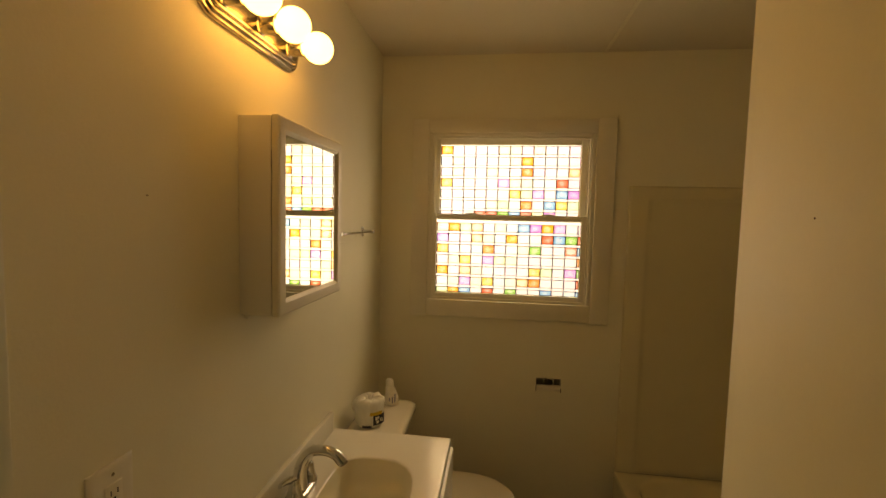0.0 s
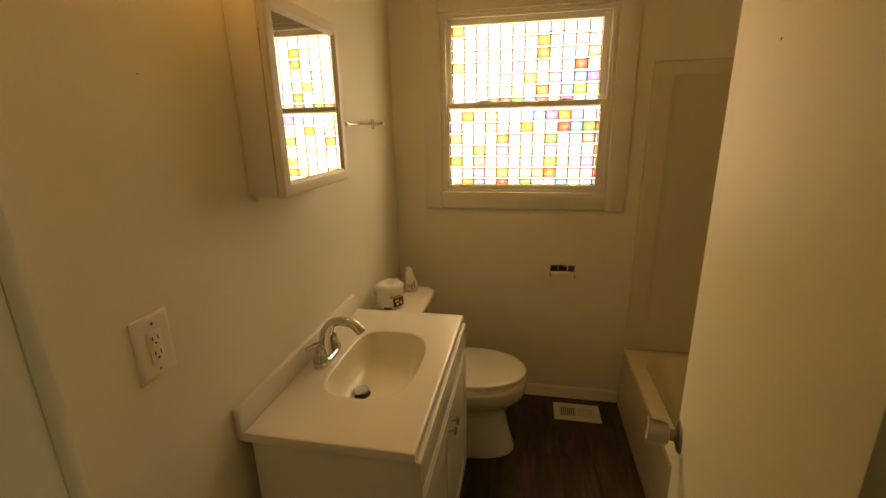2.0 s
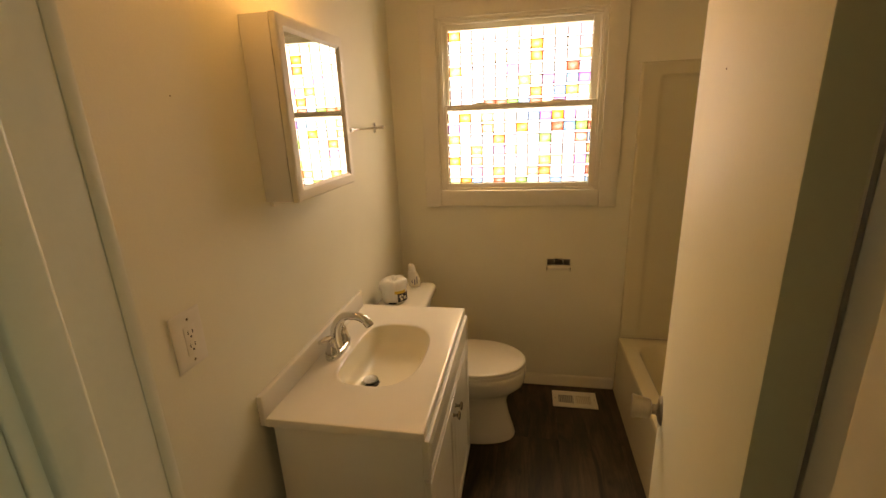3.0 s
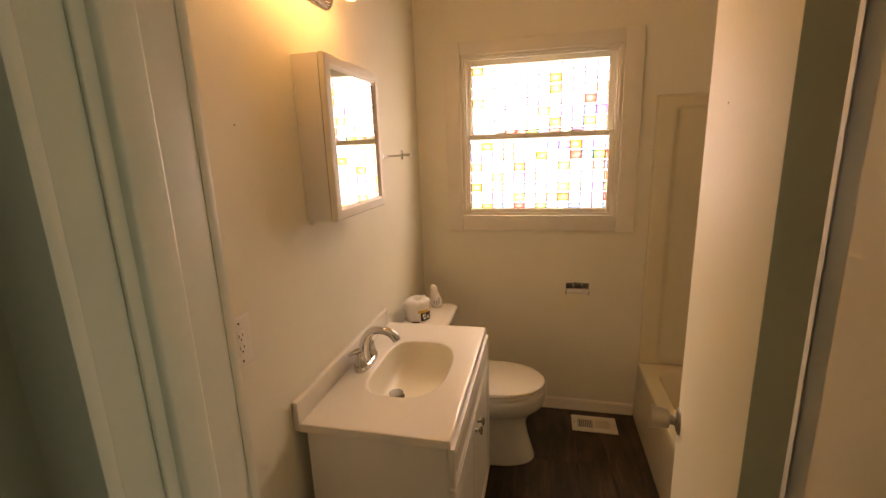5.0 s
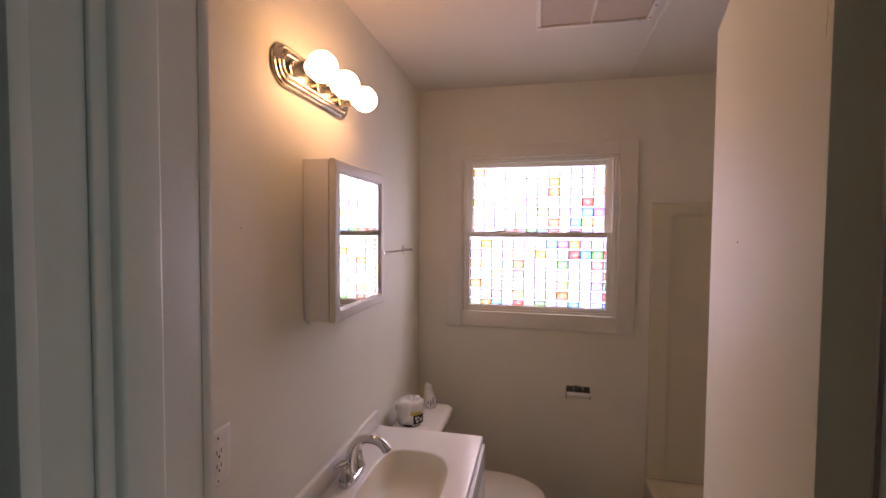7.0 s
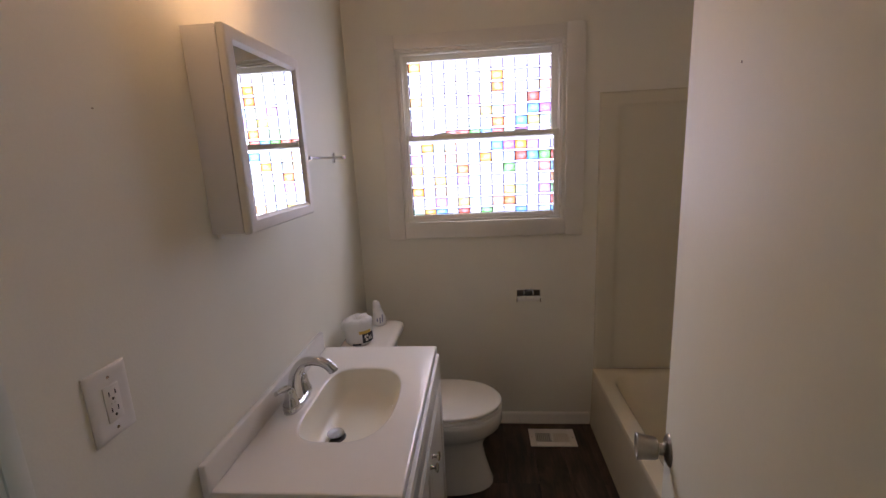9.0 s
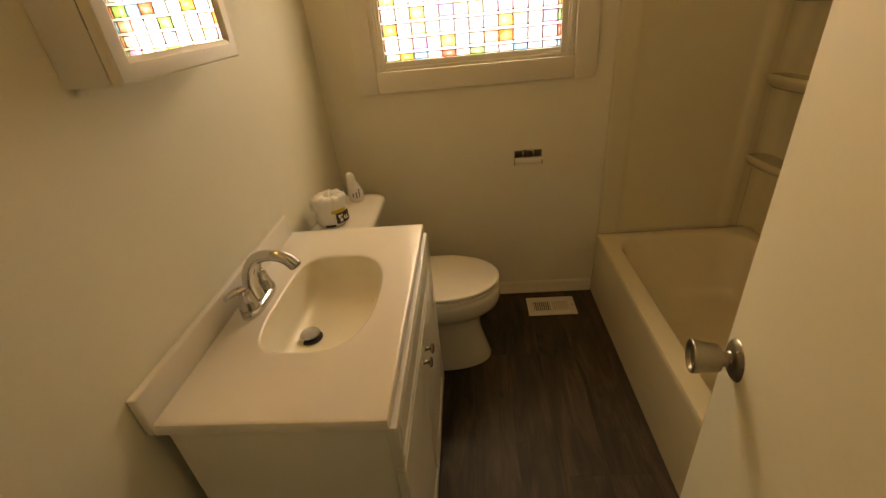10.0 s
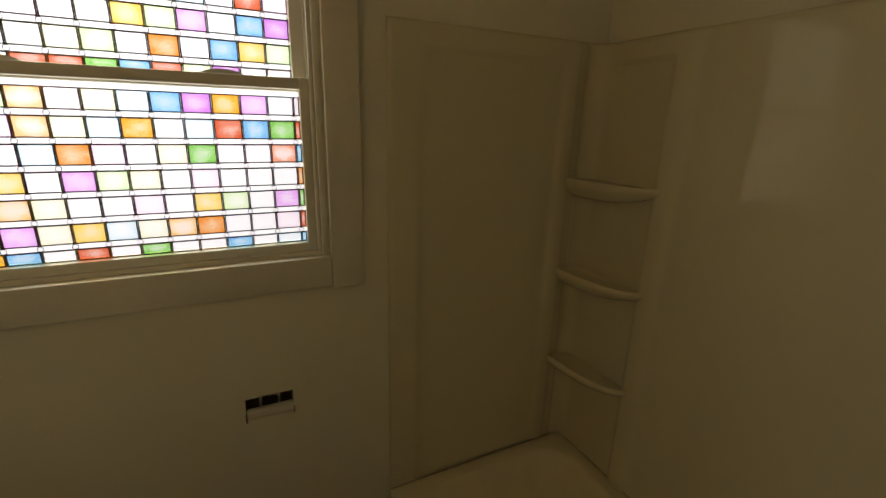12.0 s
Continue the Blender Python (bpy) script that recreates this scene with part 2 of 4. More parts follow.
def rings(bm, loops, close=True, cap0=True, cap1=True):
    """Skin a row of point loops of equal length."""
    made = [[bm.verts.new(p) for p in loop] for loop in loops]
    n = len(made[0])
    for a, c in zip(made, made[1:]):
        for i in range(n if close else n - 1):
            j = (i + 1) % n
            bm.faces.new((a[i], a[j], c[j], c[i]))
    if close and cap0:
        bm.faces.new(made[0][::-1])
    if close and cap1:
        bm.faces.new(made[-1])
    bmesh.ops.recalc_face_normals(bm, faces=bm.faces[:])
    return made


def lathe(bm, profile, m=Matrix(), seg=32):
    """Turn (radius, height) round the z axis of the pose m."""
    loops = [[m @ Vector((max(r, 1e-4) * math.cos(a), max(r, 1e-4) * math.sin(a), h)) for a in (2 * math.pi * i / seg for i in range(seg))] for r, h in profile]
    b = bmesh.new()
    rings(b, loops)
    return join(bm, b)


def sweep(bm, path, radii, seg=16, squash=1.0):
    """A tube along points, with a radius for each."""
    pts = [Vector(p) for p in path]
    side = None
    loops = []
    for i, p in enumerate(pts):
        way = (pts[min(i + 1, len(pts) - 1)] - pts[max(i - 1, 0)]).normalized()
        if side is None:
            side = way.orthogonal().normalized()
        side = (side - way * side.dot(way)).normalized()
        up = way.cross(side)
        r = radii[i] if isinstance(radii, (list, tuple)) else radii
        loops.append([p + side * r * math.cos(a) + up * r * squash * math.sin(a) for a in (2 * math.pi * k / seg for k in range(seg))])
    b = bmesh.new()
    rings(b, loops)
    return join(bm, b)


def curve_points(points, n=24):
    """A smooth line through points (Catmull-Rom)."""
    p = [Vector(q) for q in points]
    p = [p[0] * 2 - p[1]] + p + [p[-1] * 2 - p[-2]]
    out = []
    for i in range(1, len(p) - 2):
        for k in range(n):
            t = k / n
            out.append(0.5 * (2 * p[i] + (p[i + 1] - p[i - 1]) * t + (2 * p[i - 1] - 5 * p[i] + 4 * p[i + 1] - p[i + 2]) * t * t + (3 * p[i] - p[i - 1] - 3 * p[i + 1] + p[i + 2]) * t ** 3))
    return out + [p[-2]]


def oval(cx, cy, ax, ay, z, power=2.0, n=48):
    """A loop of a superellipse in a level plane."""
    loop = []
    for i in range(n):
        c, s = math.cos(2 * math.pi * i / n), math.sin(2 * math.pi * i / n)
        loop.append(Vector((cx + ax * math.copysign(abs(c) ** (2 / power), c), cy + ay * math.copysign(abs(s) ** (2 / power), s), z)))
    return loop


def rounded_rect(x0, x1, y0, y1, r, z, n=6):
    loop = []
    for cx, cy, a0 in ((x1 - r, y1 - r, 0), (x0 + r, y1 - r, 90), (x0 + r, y0 + r, 180), (x1 - r, y0 + r, 270)):
        for k in range(n + 1):
            a = radians(a0 + 90 * k / n)
            loop.append(Vector((cx + r * math.cos(a), cy + r * math.sin(a), z)))
    return loop


BASE = {}


def thing(name, at, label, category, group="", kind=""):
    ob = new(name)
    ob.location = at
    ob.empty_display_size = 0.05
    BASE[ob.name] = Vector(at)
    return tagged(ob, label, category, group, kind)


def finish(name, bm, mat, at, smooth):
    me = bpy.data.meshes.new(name)
    bmesh.ops.translate(bm, verts=bm.verts[:], vec=-Vector(at))
    bm.to_mesh(me)
    bm.free()
    me.materials.append(mat)
    if smooth:
        me.shade_smooth()
        me.set_sharp_from_angle(angle=radians(smooth))
    return me


def part(name, bm, mat, parent, label="", smooth=35):
    """Link a bmesh as one mesh object under a thing or under a part."""
    at = BASE[parent.name]
    ob = new(name, finish(name, bm, mat, at, smooth))
    ob.parent = parent
    BASE[ob.name] = at
    return tagged(ob, label)


def solid(name, bm, mat, label, category, kind="", at=(0, 0, 0), smooth=35, group=""):
    ob = new(name, finish(name, bm, mat, at, smooth))
    ob.location = at
    BASE[ob.name] = Vector(at)
    return tagged(ob, label, category, group, kind)


def B(*a, **k):
    return box(bmesh.new(), *a, **k)


# ---------------------------------------------------------------- measures of the room
NORTH, EAST, SOUTH, HIGH = 2.42, 2.03, 0.325, 2.478     # window wall, tub wall, door wall (room side), ceiling
SILL0, SILL1, WX0, WX1 = 1.205, 2.085, 0.262, 1.102      # window opening
DX0, DX1, DTOP = 0.334, 0.953, 2.085                     # door opening
HALL_S = -1.25


def wall_grid(name, xs, ys, zs, holes, axis, mat, label):
    """A wall with openings: blocks of a grid, leaving the holes out. holes: (u0, u1, z0, z1)."""
    bm = bmesh.new()
    us = xs if axis == "x" else ys
    cut_u = sorted({us[0], us[1], *[h[0] for h in holes], *[h[1] for h in holes]})
    cut_z = sorted({zs[0], zs[1], *[h[2] for h in holes], *[h[3] for h in holes]})
    for u0, u1 in zip(cut_u, cut_u[1:]):
        for z0, z1 in zip(cut_z, cut_z[1:]):
            mu, mz = (u0 + u1) / 2, (z0 + z1) / 2
            if any(h[0] < mu < h[1] and h[2] < mz < h[3] for h in holes):
                continue
            if axis == "x":
                box(bm, u0, u1, ys[0], ys[1], z0, z1)
            else:
                box(bm, xs[0], xs[1], u0, u1, z0, z1)
    bmesh.ops.remove_doubles(bm, verts=bm.verts[:], dist=1e-5)
    twins = {}
    for f in bm.faces:
        twins.setdefault(tuple(round(c, 4) for c in f.calc_center_median()), []).append(f)
    bmesh.ops.delete(bm, geom=[f for fs in twins.values() if len(fs) > 1 for f in fs], context="FACES_ONLY")
    return solid(name, bm, mat, label, "wall", "structure", smooth=0)


TPX0, TPX1, TPZ0, TPZ1 = 0.852, 0.980, 0.752, 0.812
wall_grid("wall_north", (-0.12, EAST + 0.12), (NORTH, NORTH + 0.16), (0, HIGH), [(WX0, WX1, SILL0, SILL1), (TPX0, TPX1, TPZ0, TPZ1)], "x", WALL, "cream painted wall with a window opening")
solid("wall_west", B(-0.12, 0, SOUTH, NORTH, 0, HIGH), WALL, "cream painted plaster wall behind the vanity", "wall", "structure", smooth=0)
solid("wall_east", B(EAST, EAST + 0.12, SOUTH, NORTH, 0, HIGH), WALL, "cream painted wall behind the bathtub", "wall", "structure", smooth=0)
wall_grid("wall_south", (-0.9, EAST + 0.12), (0.175, SOUTH), (0, HIGH), [(DX0 - 0.02, DX1 + 0.02, 0, DTOP + 0.02)], "x", WALL, "cream painted wall with the doorway")
solid("wall_tub_end", B(1.262, EAST, 0.86, 0.97, 0, HIGH), WALL, "short cream wall at the foot of the bathtub", "wall", "structure", smooth=0)
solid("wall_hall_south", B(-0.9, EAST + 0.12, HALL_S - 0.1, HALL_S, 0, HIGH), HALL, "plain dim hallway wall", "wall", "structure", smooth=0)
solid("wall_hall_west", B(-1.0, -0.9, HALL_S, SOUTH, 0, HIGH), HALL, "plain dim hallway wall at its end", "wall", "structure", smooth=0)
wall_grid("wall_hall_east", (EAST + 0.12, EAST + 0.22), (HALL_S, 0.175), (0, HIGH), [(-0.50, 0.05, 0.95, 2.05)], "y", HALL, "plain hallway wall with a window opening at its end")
solid("ceiling", B(-1.0, EAST + 0.22, HALL_S - 0.1, NORTH + 0.16, HIGH, HIGH + 0.1), CEILING, "cream painted ceiling with a fine texture", "ceiling", "structure", smooth=0)
floor = solid("floor", B(-1.0, EAST + 0.22, HALL_S - 0.1, NORTH + 0.16, -0.1, -0.004), SUBFLOOR, "dark brown wood-look plank floor", "floor", "structure", smooth=0)
solid("ceiling_joint_strip", B(1.118, 1.134, SOUTH, NORTH, HIGH - 0.006, HIGH - 0.0005, bevel=0.002), TRIM, "thin painted strip over a ceiling panel joint", "trim", "structure")

# baseboard along the window wall, with a rounded top and a shoe
bm = bmesh.new()
prof = [(0, 0), (-0.016, 0), (-0.016, 0.014), (-0.011, 0.022), (-0.011, 0.052), (-0.008, 0.062), (-0.003, 0.067), (0, 0.067)]
rings(bm, [[Vector((x, NORTH + dy, z)) for dy, z in prof] for x in (0.0, 1.255)])
solid("baseboard", bm, TRIM, "white painted baseboard under the window", "baseboard", "structure")

# ---------------------------------------------------------------- doorway
frame_ob = thing("door_frame", (DX0, 0.25, 0), "white painted door frame with chipped edges", "door frame", kind="structure")
part("jamb", B(DX0 - 0.02, DX0, 0.171, 0.3287, 0, DTOP, bevel=0.0015), TRIM, frame_ob)
part("jamb", B(DX1, DX1 + 0.02, 0.171, 0.3287, 0, DTOP, bevel=0.0015), TRIM, frame_ob)
part("head", B(DX0 - 0.02, DX1 + 0.02, 0.172, 0.328, DTOP, DTOP + 0.02, bevel=0.0015), TRIM, frame_ob)
part("stop", B(DX0 + 0.0005, DX0 + 0.015, 0.223, 0.268, 0, DTOP - 0.012, bevel=0.005, seg=3), TRIM, frame_ob)
part("bead", B(DX0 + 0.0005, DX0 + 0.006, 0.209, 0.2260, 0, DTOP - 0.013, bevel=0.002, seg=3), TRIM, frame_ob)
part("stop", B(DX1 - 0.012, DX1 - 0.0005, 0.206, 0.285, 0, 1.80, bevel=0.003), TRIM, frame_ob, "white stop strip broken off near the top")
part("stop", B(DX0 + 0.0155, DX1 - 0.0005, 0.206, 0.262, DTOP - 0.012, DTOP - 0.0005, bevel=0.003), TRIM, frame_ob)
for y0, y1 in ((0.3285, 0.345), (0.157, 0.1715)):
    part("casing", B(DX0 - 0.068, DX0 + 0.0012, y0, y1, 0, DTOP + 0.068, bevel=0.002), TRIM, frame_ob)
    part("casing", B(DX1 + 0.006, DX1 + 0.071, y0, y1, 0, DTOP + 0.068, bevel=0.003), TRIM, frame_ob)
    part("casing", B(DX0 + 0.0012, DX1 + 0.006, y0, y1, DTOP + 0.003, DTOP + 0.068, bevel=0.003), TRIM, frame_ob)
bm = bmesh.new()
for k in range(6):
    box(bm, DX0 - 0.004 - 0.002 * (k % 2), DX0 + 0.0014, 0.3415, 0.3458, 0.99 + 0.012 * k, 0.997 + 0.012 * k + 0.004 * (k % 3), bevel=0.0006, seg=1)
part("chip", bm, RAW, frame_ob, "dark chipped paint at the edge")
bm = bmesh.new()
for k in range(5):
    box(bm, DX1 - 0.004, DX1 - 0.0004, 0.215 + 0.006 * k, 0.222 + 0.007 * k, 1.815 + 0.012 * ((k * 2) % 5), 1.86 + 0.014 * ((k * 3) % 5), bevel=0.001, seg=1)
part("splinter", bm, RAW, frame_ob, "dark splintered bare wood")

# door leaf, hinged on the far jamb and swung into the room
LEAF, SWING = 0.617, 12.05
door = thing("door_1", (0.913, 0.335, 0), "plain cream painted flush door standing open into the room", "door", kind="structure")
turn = Matrix.Translation((0.913, 0.335, 0)) @ pose(0, 0, 0, 0, 0, -SWING)


def turned(bm, m):
    bmesh.ops.transform(bm, matrix=m, verts=bm.verts[:])
    return bm


part("leaf", turned(B(0, 0.035, 0, LEAF, 0.018, 2.075, bevel=0.0015), turn), DOOR, door)
hub = turn @ Matrix.Translation((0.004, LEAF - 0.042, 0.955)) @ pose(0, 0, 0, 0, -90, 0)
rose = part("door_knob", lathe(bmesh.new(), [(0.0, 0), (0.033, 0), (0.033, 0.004), (0.030, 0.008), (0.024, 0.011), (0.014, 0.013), (0.0115, 0.016), (0.0115, 0.030), (0.0, 0.030)], hub), KNOB, door, "satin nickel door knob")
part("grip", lathe(bmesh.new(), [(0.0, 0.024), (0.013, 0.024), (0.0200, 0.0265), (0.0222, 0.031), (0.0232, 0.040), (0.0243, 0.054), (0.0262, 0.060), (0.0266, 0.064), (0.0252, 0.066), (0.0215, 0.0655), (0.018, 0.061), (0.010, 0.0600), (0.0075, 0.0615), (0.0, 0.0618)], hub), KNOB, rose)
part("latch_plate", turned(B(0.006, 0.029, LEAF - 0.0005, LEAF + 0.0012, 0.925, 0.985, bevel=0.0004), turn), NICKEL, door, "satin nickel latch plate")
for z in (0.25, 1.05, 1.82):
    part("hinge", lathe(bmesh.new(), [(0, 0), (0.0055, 0), (0.0055, 0.088), (0, 0.088)], Matrix.Translation((0.921, 0.347, z)), 12), NICKEL, door)
part("nail_mark", lathe(bmesh.new(), [(0, -0.001), (0.0017, -0.001), (0.0014, 0.0004), (0, 0.0005)], turn @ Matrix.Translation((-0.0002, 0.345, 1.647)) @ pose(0, 0, 0, 0, -90, 0), 8), RAW, door)

# ---------------------------------------------------------------- window
bm = bmesh.new()
for x0, x1, z0, z1 in ((-9, 10, -4, 12),):
    bm.faces.new([bm.verts.new(p) for p in ((x0, 9.0, z0), (x1, 9.0, z0), (x1, 9.0, z1), (x0, 9.0, z1))])
SKYLIGHT = glowing("bright_overcast_sky", (0.89, 0.98, 1.5), SKYGLOW)
_n, _l = SKYLIGHT.node_tree.nodes, SKYLIGHT.node_tree.links
_at, _sun, _span = _n.new("ShaderNodeNewGeometry"), _n.new("ShaderNodeVectorMath"), node(_n, "ShaderNodeMapRange", From_Min=0.5, From_Max=5.0, To_Min=SKYGLOW * 1.7, To_Max=SKYGLOW * 0.95)
_sun.operation = "DISTANCE"
_sun.inputs[1].default_value = (-1.4, 9.0, 4.2)
_l.new(_at.outputs["Position"], _sun.inputs[0])
_l.new(_sun.outputs["Value"], _span.inputs["Value"])
_l.new(_span.outputs[0], _n["Principled BSDF"].inputs["Emission Strength"])
solid("backdrop", bm, SKYLIGHT, "bright white overcast sky, brightest round the hidden sun", "sky", "structure", smooth=0)
win = thing("window_1", (0.68, NORTH, SILL0), "white double-hung window covered with colourful stained-glass squares", "window", kind="structure")
part("casing", B(0.172, 0.258, NORTH - 0.020, NORTH - 0.0005, 1.118, 2.150, bevel=0.003), TRIM, win)
part("casing", B(1.106, 1.195, NORTH - 0.020, NORTH - 0.0005, 1.116, 2.152, bevel=0.003), TRIM, win)
part("casing", B(0.2585, 1.1055, NORTH - 0.018, NORTH - 0.0005, 2.082, 2.148, bevel=0.003), TRIM, win)
part("casing", B(0.2585, 1.1055, NORTH - 0.018, NORTH - 0.0005, 1.122, 1.208, bevel=0.003), TRIM, win)
bm = bmesh.new()
for x0, x1, z0, z1, y0 in ((WX0, WX0 + 0.016, SILL0, SILL1, -0.004), (WX1 - 0.016, WX1, SILL0, SILL1, -0.004), (WX0 + 0.016, WX1 - 0.016, SILL1 - 0.018, SILL1, -0.004), (WX0 + 0.016, WX1 - 0.016, SILL0, SILL0 + 0.014, 0.016)):
    box(bm, x0, x1, NORTH + y0, NORTH + 0.15, z0, z1, bevel=0.002)
part("window_frame", bm, TRIM, win)
bm = bmesh.new()
for x0, x1 in ((WX0 + 0.0162, WX0 + 0.026), (WX1 - 0.026, WX1 - 0.0162)):
    box(bm, x0, x1, NORTH + 0.006, NORTH + 0.018, SILL0 + 0.014, SILL1 - 0.018, bevel=0.002)
    box(bm, x0, x1, NORTH + 0.055, NORTH + 0.062, 1.66, SILL1 - 0.018, bevel=0.002)
box(bm, WX0 + 0.026, WX1 - 0.026, NORTH + 0.006, NORTH + 0.018, SILL1 - 0.030, SILL1 - 0.0182, bevel=0.002)
part("parting_bead", bm, TRIM, win)

UP = (0.309, 1.045, 1.662, 2.034, NORTH + 0.078)    # glass of the upper sash: x0, x1, z0, z1, y
LOW = (0.300, 1.053, 1.243, 1.636, NORTH + 0.036)


def sash(name, g, y0, y1, x0, x1, z0, z1, label):
    bm = bmesh.new()
    gx0, gx1, gz0, gz1, gy = g
    box(bm, x0, gx0, y0, y1, z0, z1, bevel=0.003)
    box(bm, gx1, x1, y0, y1, z0, z1, bevel=0.003)
    box(bm, gx0, gx1, y0, y1, z0, gz0, bevel=0.003)
    box(bm, gx0, gx1, y0, y1, gz1, z1, bevel=0.003)
    return part(name, bm, TRIM, win, label)


up = sash("upper_sash", UP, NORTH + 0.063, NORTH + 0.092, WX0 + 0.0155, WX1 - 0.0155, 1.632, SILL1 - 0.0175, "white upper sash with coloured squares")
low = sash("lower_sash", LOW, NORTH + 0.020, NORTH + 0.052, WX0 + 0.0155, WX1 - 0.0155, SILL0 + 0.0135, 1.662, "white lower sash with coloured squares")
for x in (0.485, 0.885):
    lock = bmesh.new()
    loops = []
    for k in range(9):
        u = k / 8
        h = 0.010 * math.sin(math.pi * u) ** 0.7 + 0.001
        w = 0.009
        loops.append([Vector((x - 0.045 + 0.09 * u, NORTH + 0.036 - w, 1.6615)), Vector((x - 0.045 + 0.09 * u, NORTH + 0.036 + w, 1.6615)), Vector((x - 0.045 + 0.09 * u, NORTH + 0.036 + w * 0.6, 1.662 + h)), Vector((x - 0.045 + 0.09 * u, NORTH + 0.036 - w * 0.6, 1.662 + h))])
    rings(lock, loops)
    part("sash_lock", lock, PLASTIC, low)

TINTS = {
    ".": (0.982, 0.982, 0.988), "y": (0.98, 0.955, 0.83), "Y": (0.96, 0.80, 0.40), "O": (0.95, 0.55, 0.25), "o": (0.97, 0.76, 0.52), "A": (0.95, 0.66, 0.24),
    "R": (0.85, 0.34, 0.22), "r": (0.94, 0.58, 0.46), "P": (0.92, 0.66, 0.95), "p": (0.97, 0.89, 0.95), "V": (0.82, 0.50, 0.88),
    "B": (0.40, 0.70, 0.90), "b": (0.82, 0.93, 0.97), "G": (0.46, 0.76, 0.36), "g": (0.83, 0.94, 0.72)}
PANES = {k: stained("pane_" + n, c, 0.15 if k == "." else 0.8 if k in "ypbgro" else 0.5) for (k, c), n in zip(TINTS.items(), ("clear", "straw", "yellow", "orange", "peach", "amber", "red", "salmon", "pink", "blush", "violet", "blue", "ice", "green", "mint"))}
LINES = {k: surface("line_" + n, c, 0.5, vary=0.1, stain=40, grain=120, bump=0) for k, c, n in (("k", (0.035, 0.030, 0.028), "dark"), ("o", (0.22, 0.10, 0.02), "brown"), ("m", (0.16, 0.03, 0.12), "plum"), ("t", (0.02, 0.10, 0.13), "teal"), ("l", (0.08, 0.12, 0.02), "olive"))}
UPPER = ["A....yypy..p", ".y....yA...p", ".y..y..Op..o", "Y....Pyyb.Rp", "......YgP.BV", "....yg.O.BYg", "p..RRGBRgV.."]
LOWER = ["yAgo.ybBVAP.", "P.poybA.bRBG", "Y..bOp.yG..r", ".yY.Pgy.p...", "A.oy..p.Yg.P", ".yPyYbyoO..p", "gAB.R.G..B.b"]
PITCH, ROW, STRIP = 0.0612, 0.0578, 0.0118
pane_mesh = {}


def glazing(sash_ob, g, rows, top_strip):
    gx0, gx1, gz0, gz1, gy = g
    base = BASE[sash_ob.name]
    seed = random.Random(5)
    part("glass", B(gx0, gx1, gy + 0.003, gy + 0.006, gz0, gz1), PANES["."], sash_ob)
    nodes_bm, lines = bmesh.new(), {k: bmesh.new() for k in LINES}
    top = gz1 - top_strip
    left = gx0 + 0.004
    cols = len(rows[0])
    for r, row in enumerate(rows):
        z1 = top - ROW * r
        z0 = max(gz0 + 0.0005, z1 - (ROW - STRIP))
        if z1 - z0 < 0.004:
            continue
        for c in range(-1, cols + 1):
            x0, x1 = left + PITCH * c + 0.0002, left + PITCH * (c + 1) - 0.0002
            x0, x1 = max(x0, gx0 + 0.0005), min(x1, gx1 - 0.0005)
            if x1 - x0 < 0.003:
                continue
            k = row[c] if 0 <= c < cols else "ORtGBpR"[(r * 3 + c) % 7].replace("t", "B")
            key = (k, round(x1 - x0, 4), round(z1 - z0, 4))
            if key not in pane_mesh:
                pane_mesh[key] = finish("pane", B(-(x1 - x0) / 2, (x1 - x0) / 2, 0, 0.0015, -(z1 - z0) / 2, (z1 - z0) / 2), PANES[k], (0, 0, 0), 0)
            pane = new("pane", pane_mesh[key])
            pane.parent = sash_ob
            pane.location = Vector(((x0 + x1) / 2, gy, (z0 + z1) / 2)) - base
            tone = {"O": "o", "R": "o", "Y": "o", "A": "o", "r": "o", "o": "o", "y": "l", "P": "m", "p": "m", "V": "m", "B": "t", "b": "t", "G": "l", "g": "l"}.get(k) or seed.choice("kktlomk")
            w, v = 0.0030, 0.0030
            box(lines[tone], x0, x0 + w, gy - 0.0014, gy - 0.0003, z0, z1)
            box(lines[tone], x1 - w, x1, gy - 0.0014, gy - 0.0003, z0, z1)
            box(lines[tone], x0 + w, x1 - w, gy - 0.0014, gy - 0.0003, z1 - v, z1)
            box(lines[tone], x0 + w, x1 - w, gy - 0.0014, gy - 0.0003, z0, z0 + v)
        # clear strip below the row with a small octagon at each crossing
        s1, s0 = z0 - 0.0003, max(gz0, z0 - STRIP)
        if s1 - s0 > 0.006:
            box(lines["k"], gx0, gx1, gy - 0.0012, gy - 0.0004, s0 + 0.0002, s0 + 0.0010)
            for c in range(cols + 1):
                x = left + PITCH * c
                b = bmesh.new()
                bmesh.ops.create_circle(b, cap_ends=False, segments=8, radius=0.0068, matrix=Matrix.Translation((x, gy - 0.001, (s0 + s1) / 2)) @ pose(0, 0, 0, 90, 22.5, 0))
                outer = b.verts[:]
                inner = [b.verts.new(Vector((x, gy - 0.001, (s0 + s1) / 2)) + (v.co - Vector((x, gy - 0.001, (s0 + s1) / 2))) * 0.70) for v in outer]
                for i in range(8):
                    j = (i + 1) % 8
                    b.faces.new((outer[i], outer[j], inner[j], inner[i]))
                bmesh.ops.solidify(b, geom=b.faces[:], thickness=0.0006)
                join(nodes_bm, b)
    part("octagon", nodes_bm, LINES["k"], sash_ob, smooth=0)
    for k, b in lines.items():
        if b.verts:
            part("lead_line", b, LINES[k], sash_ob, smooth=0)
        else:
            b.free()


glazing(up, UP, UPPER, 0.004)
glazing(low, LOW, LOWER, 0.018)

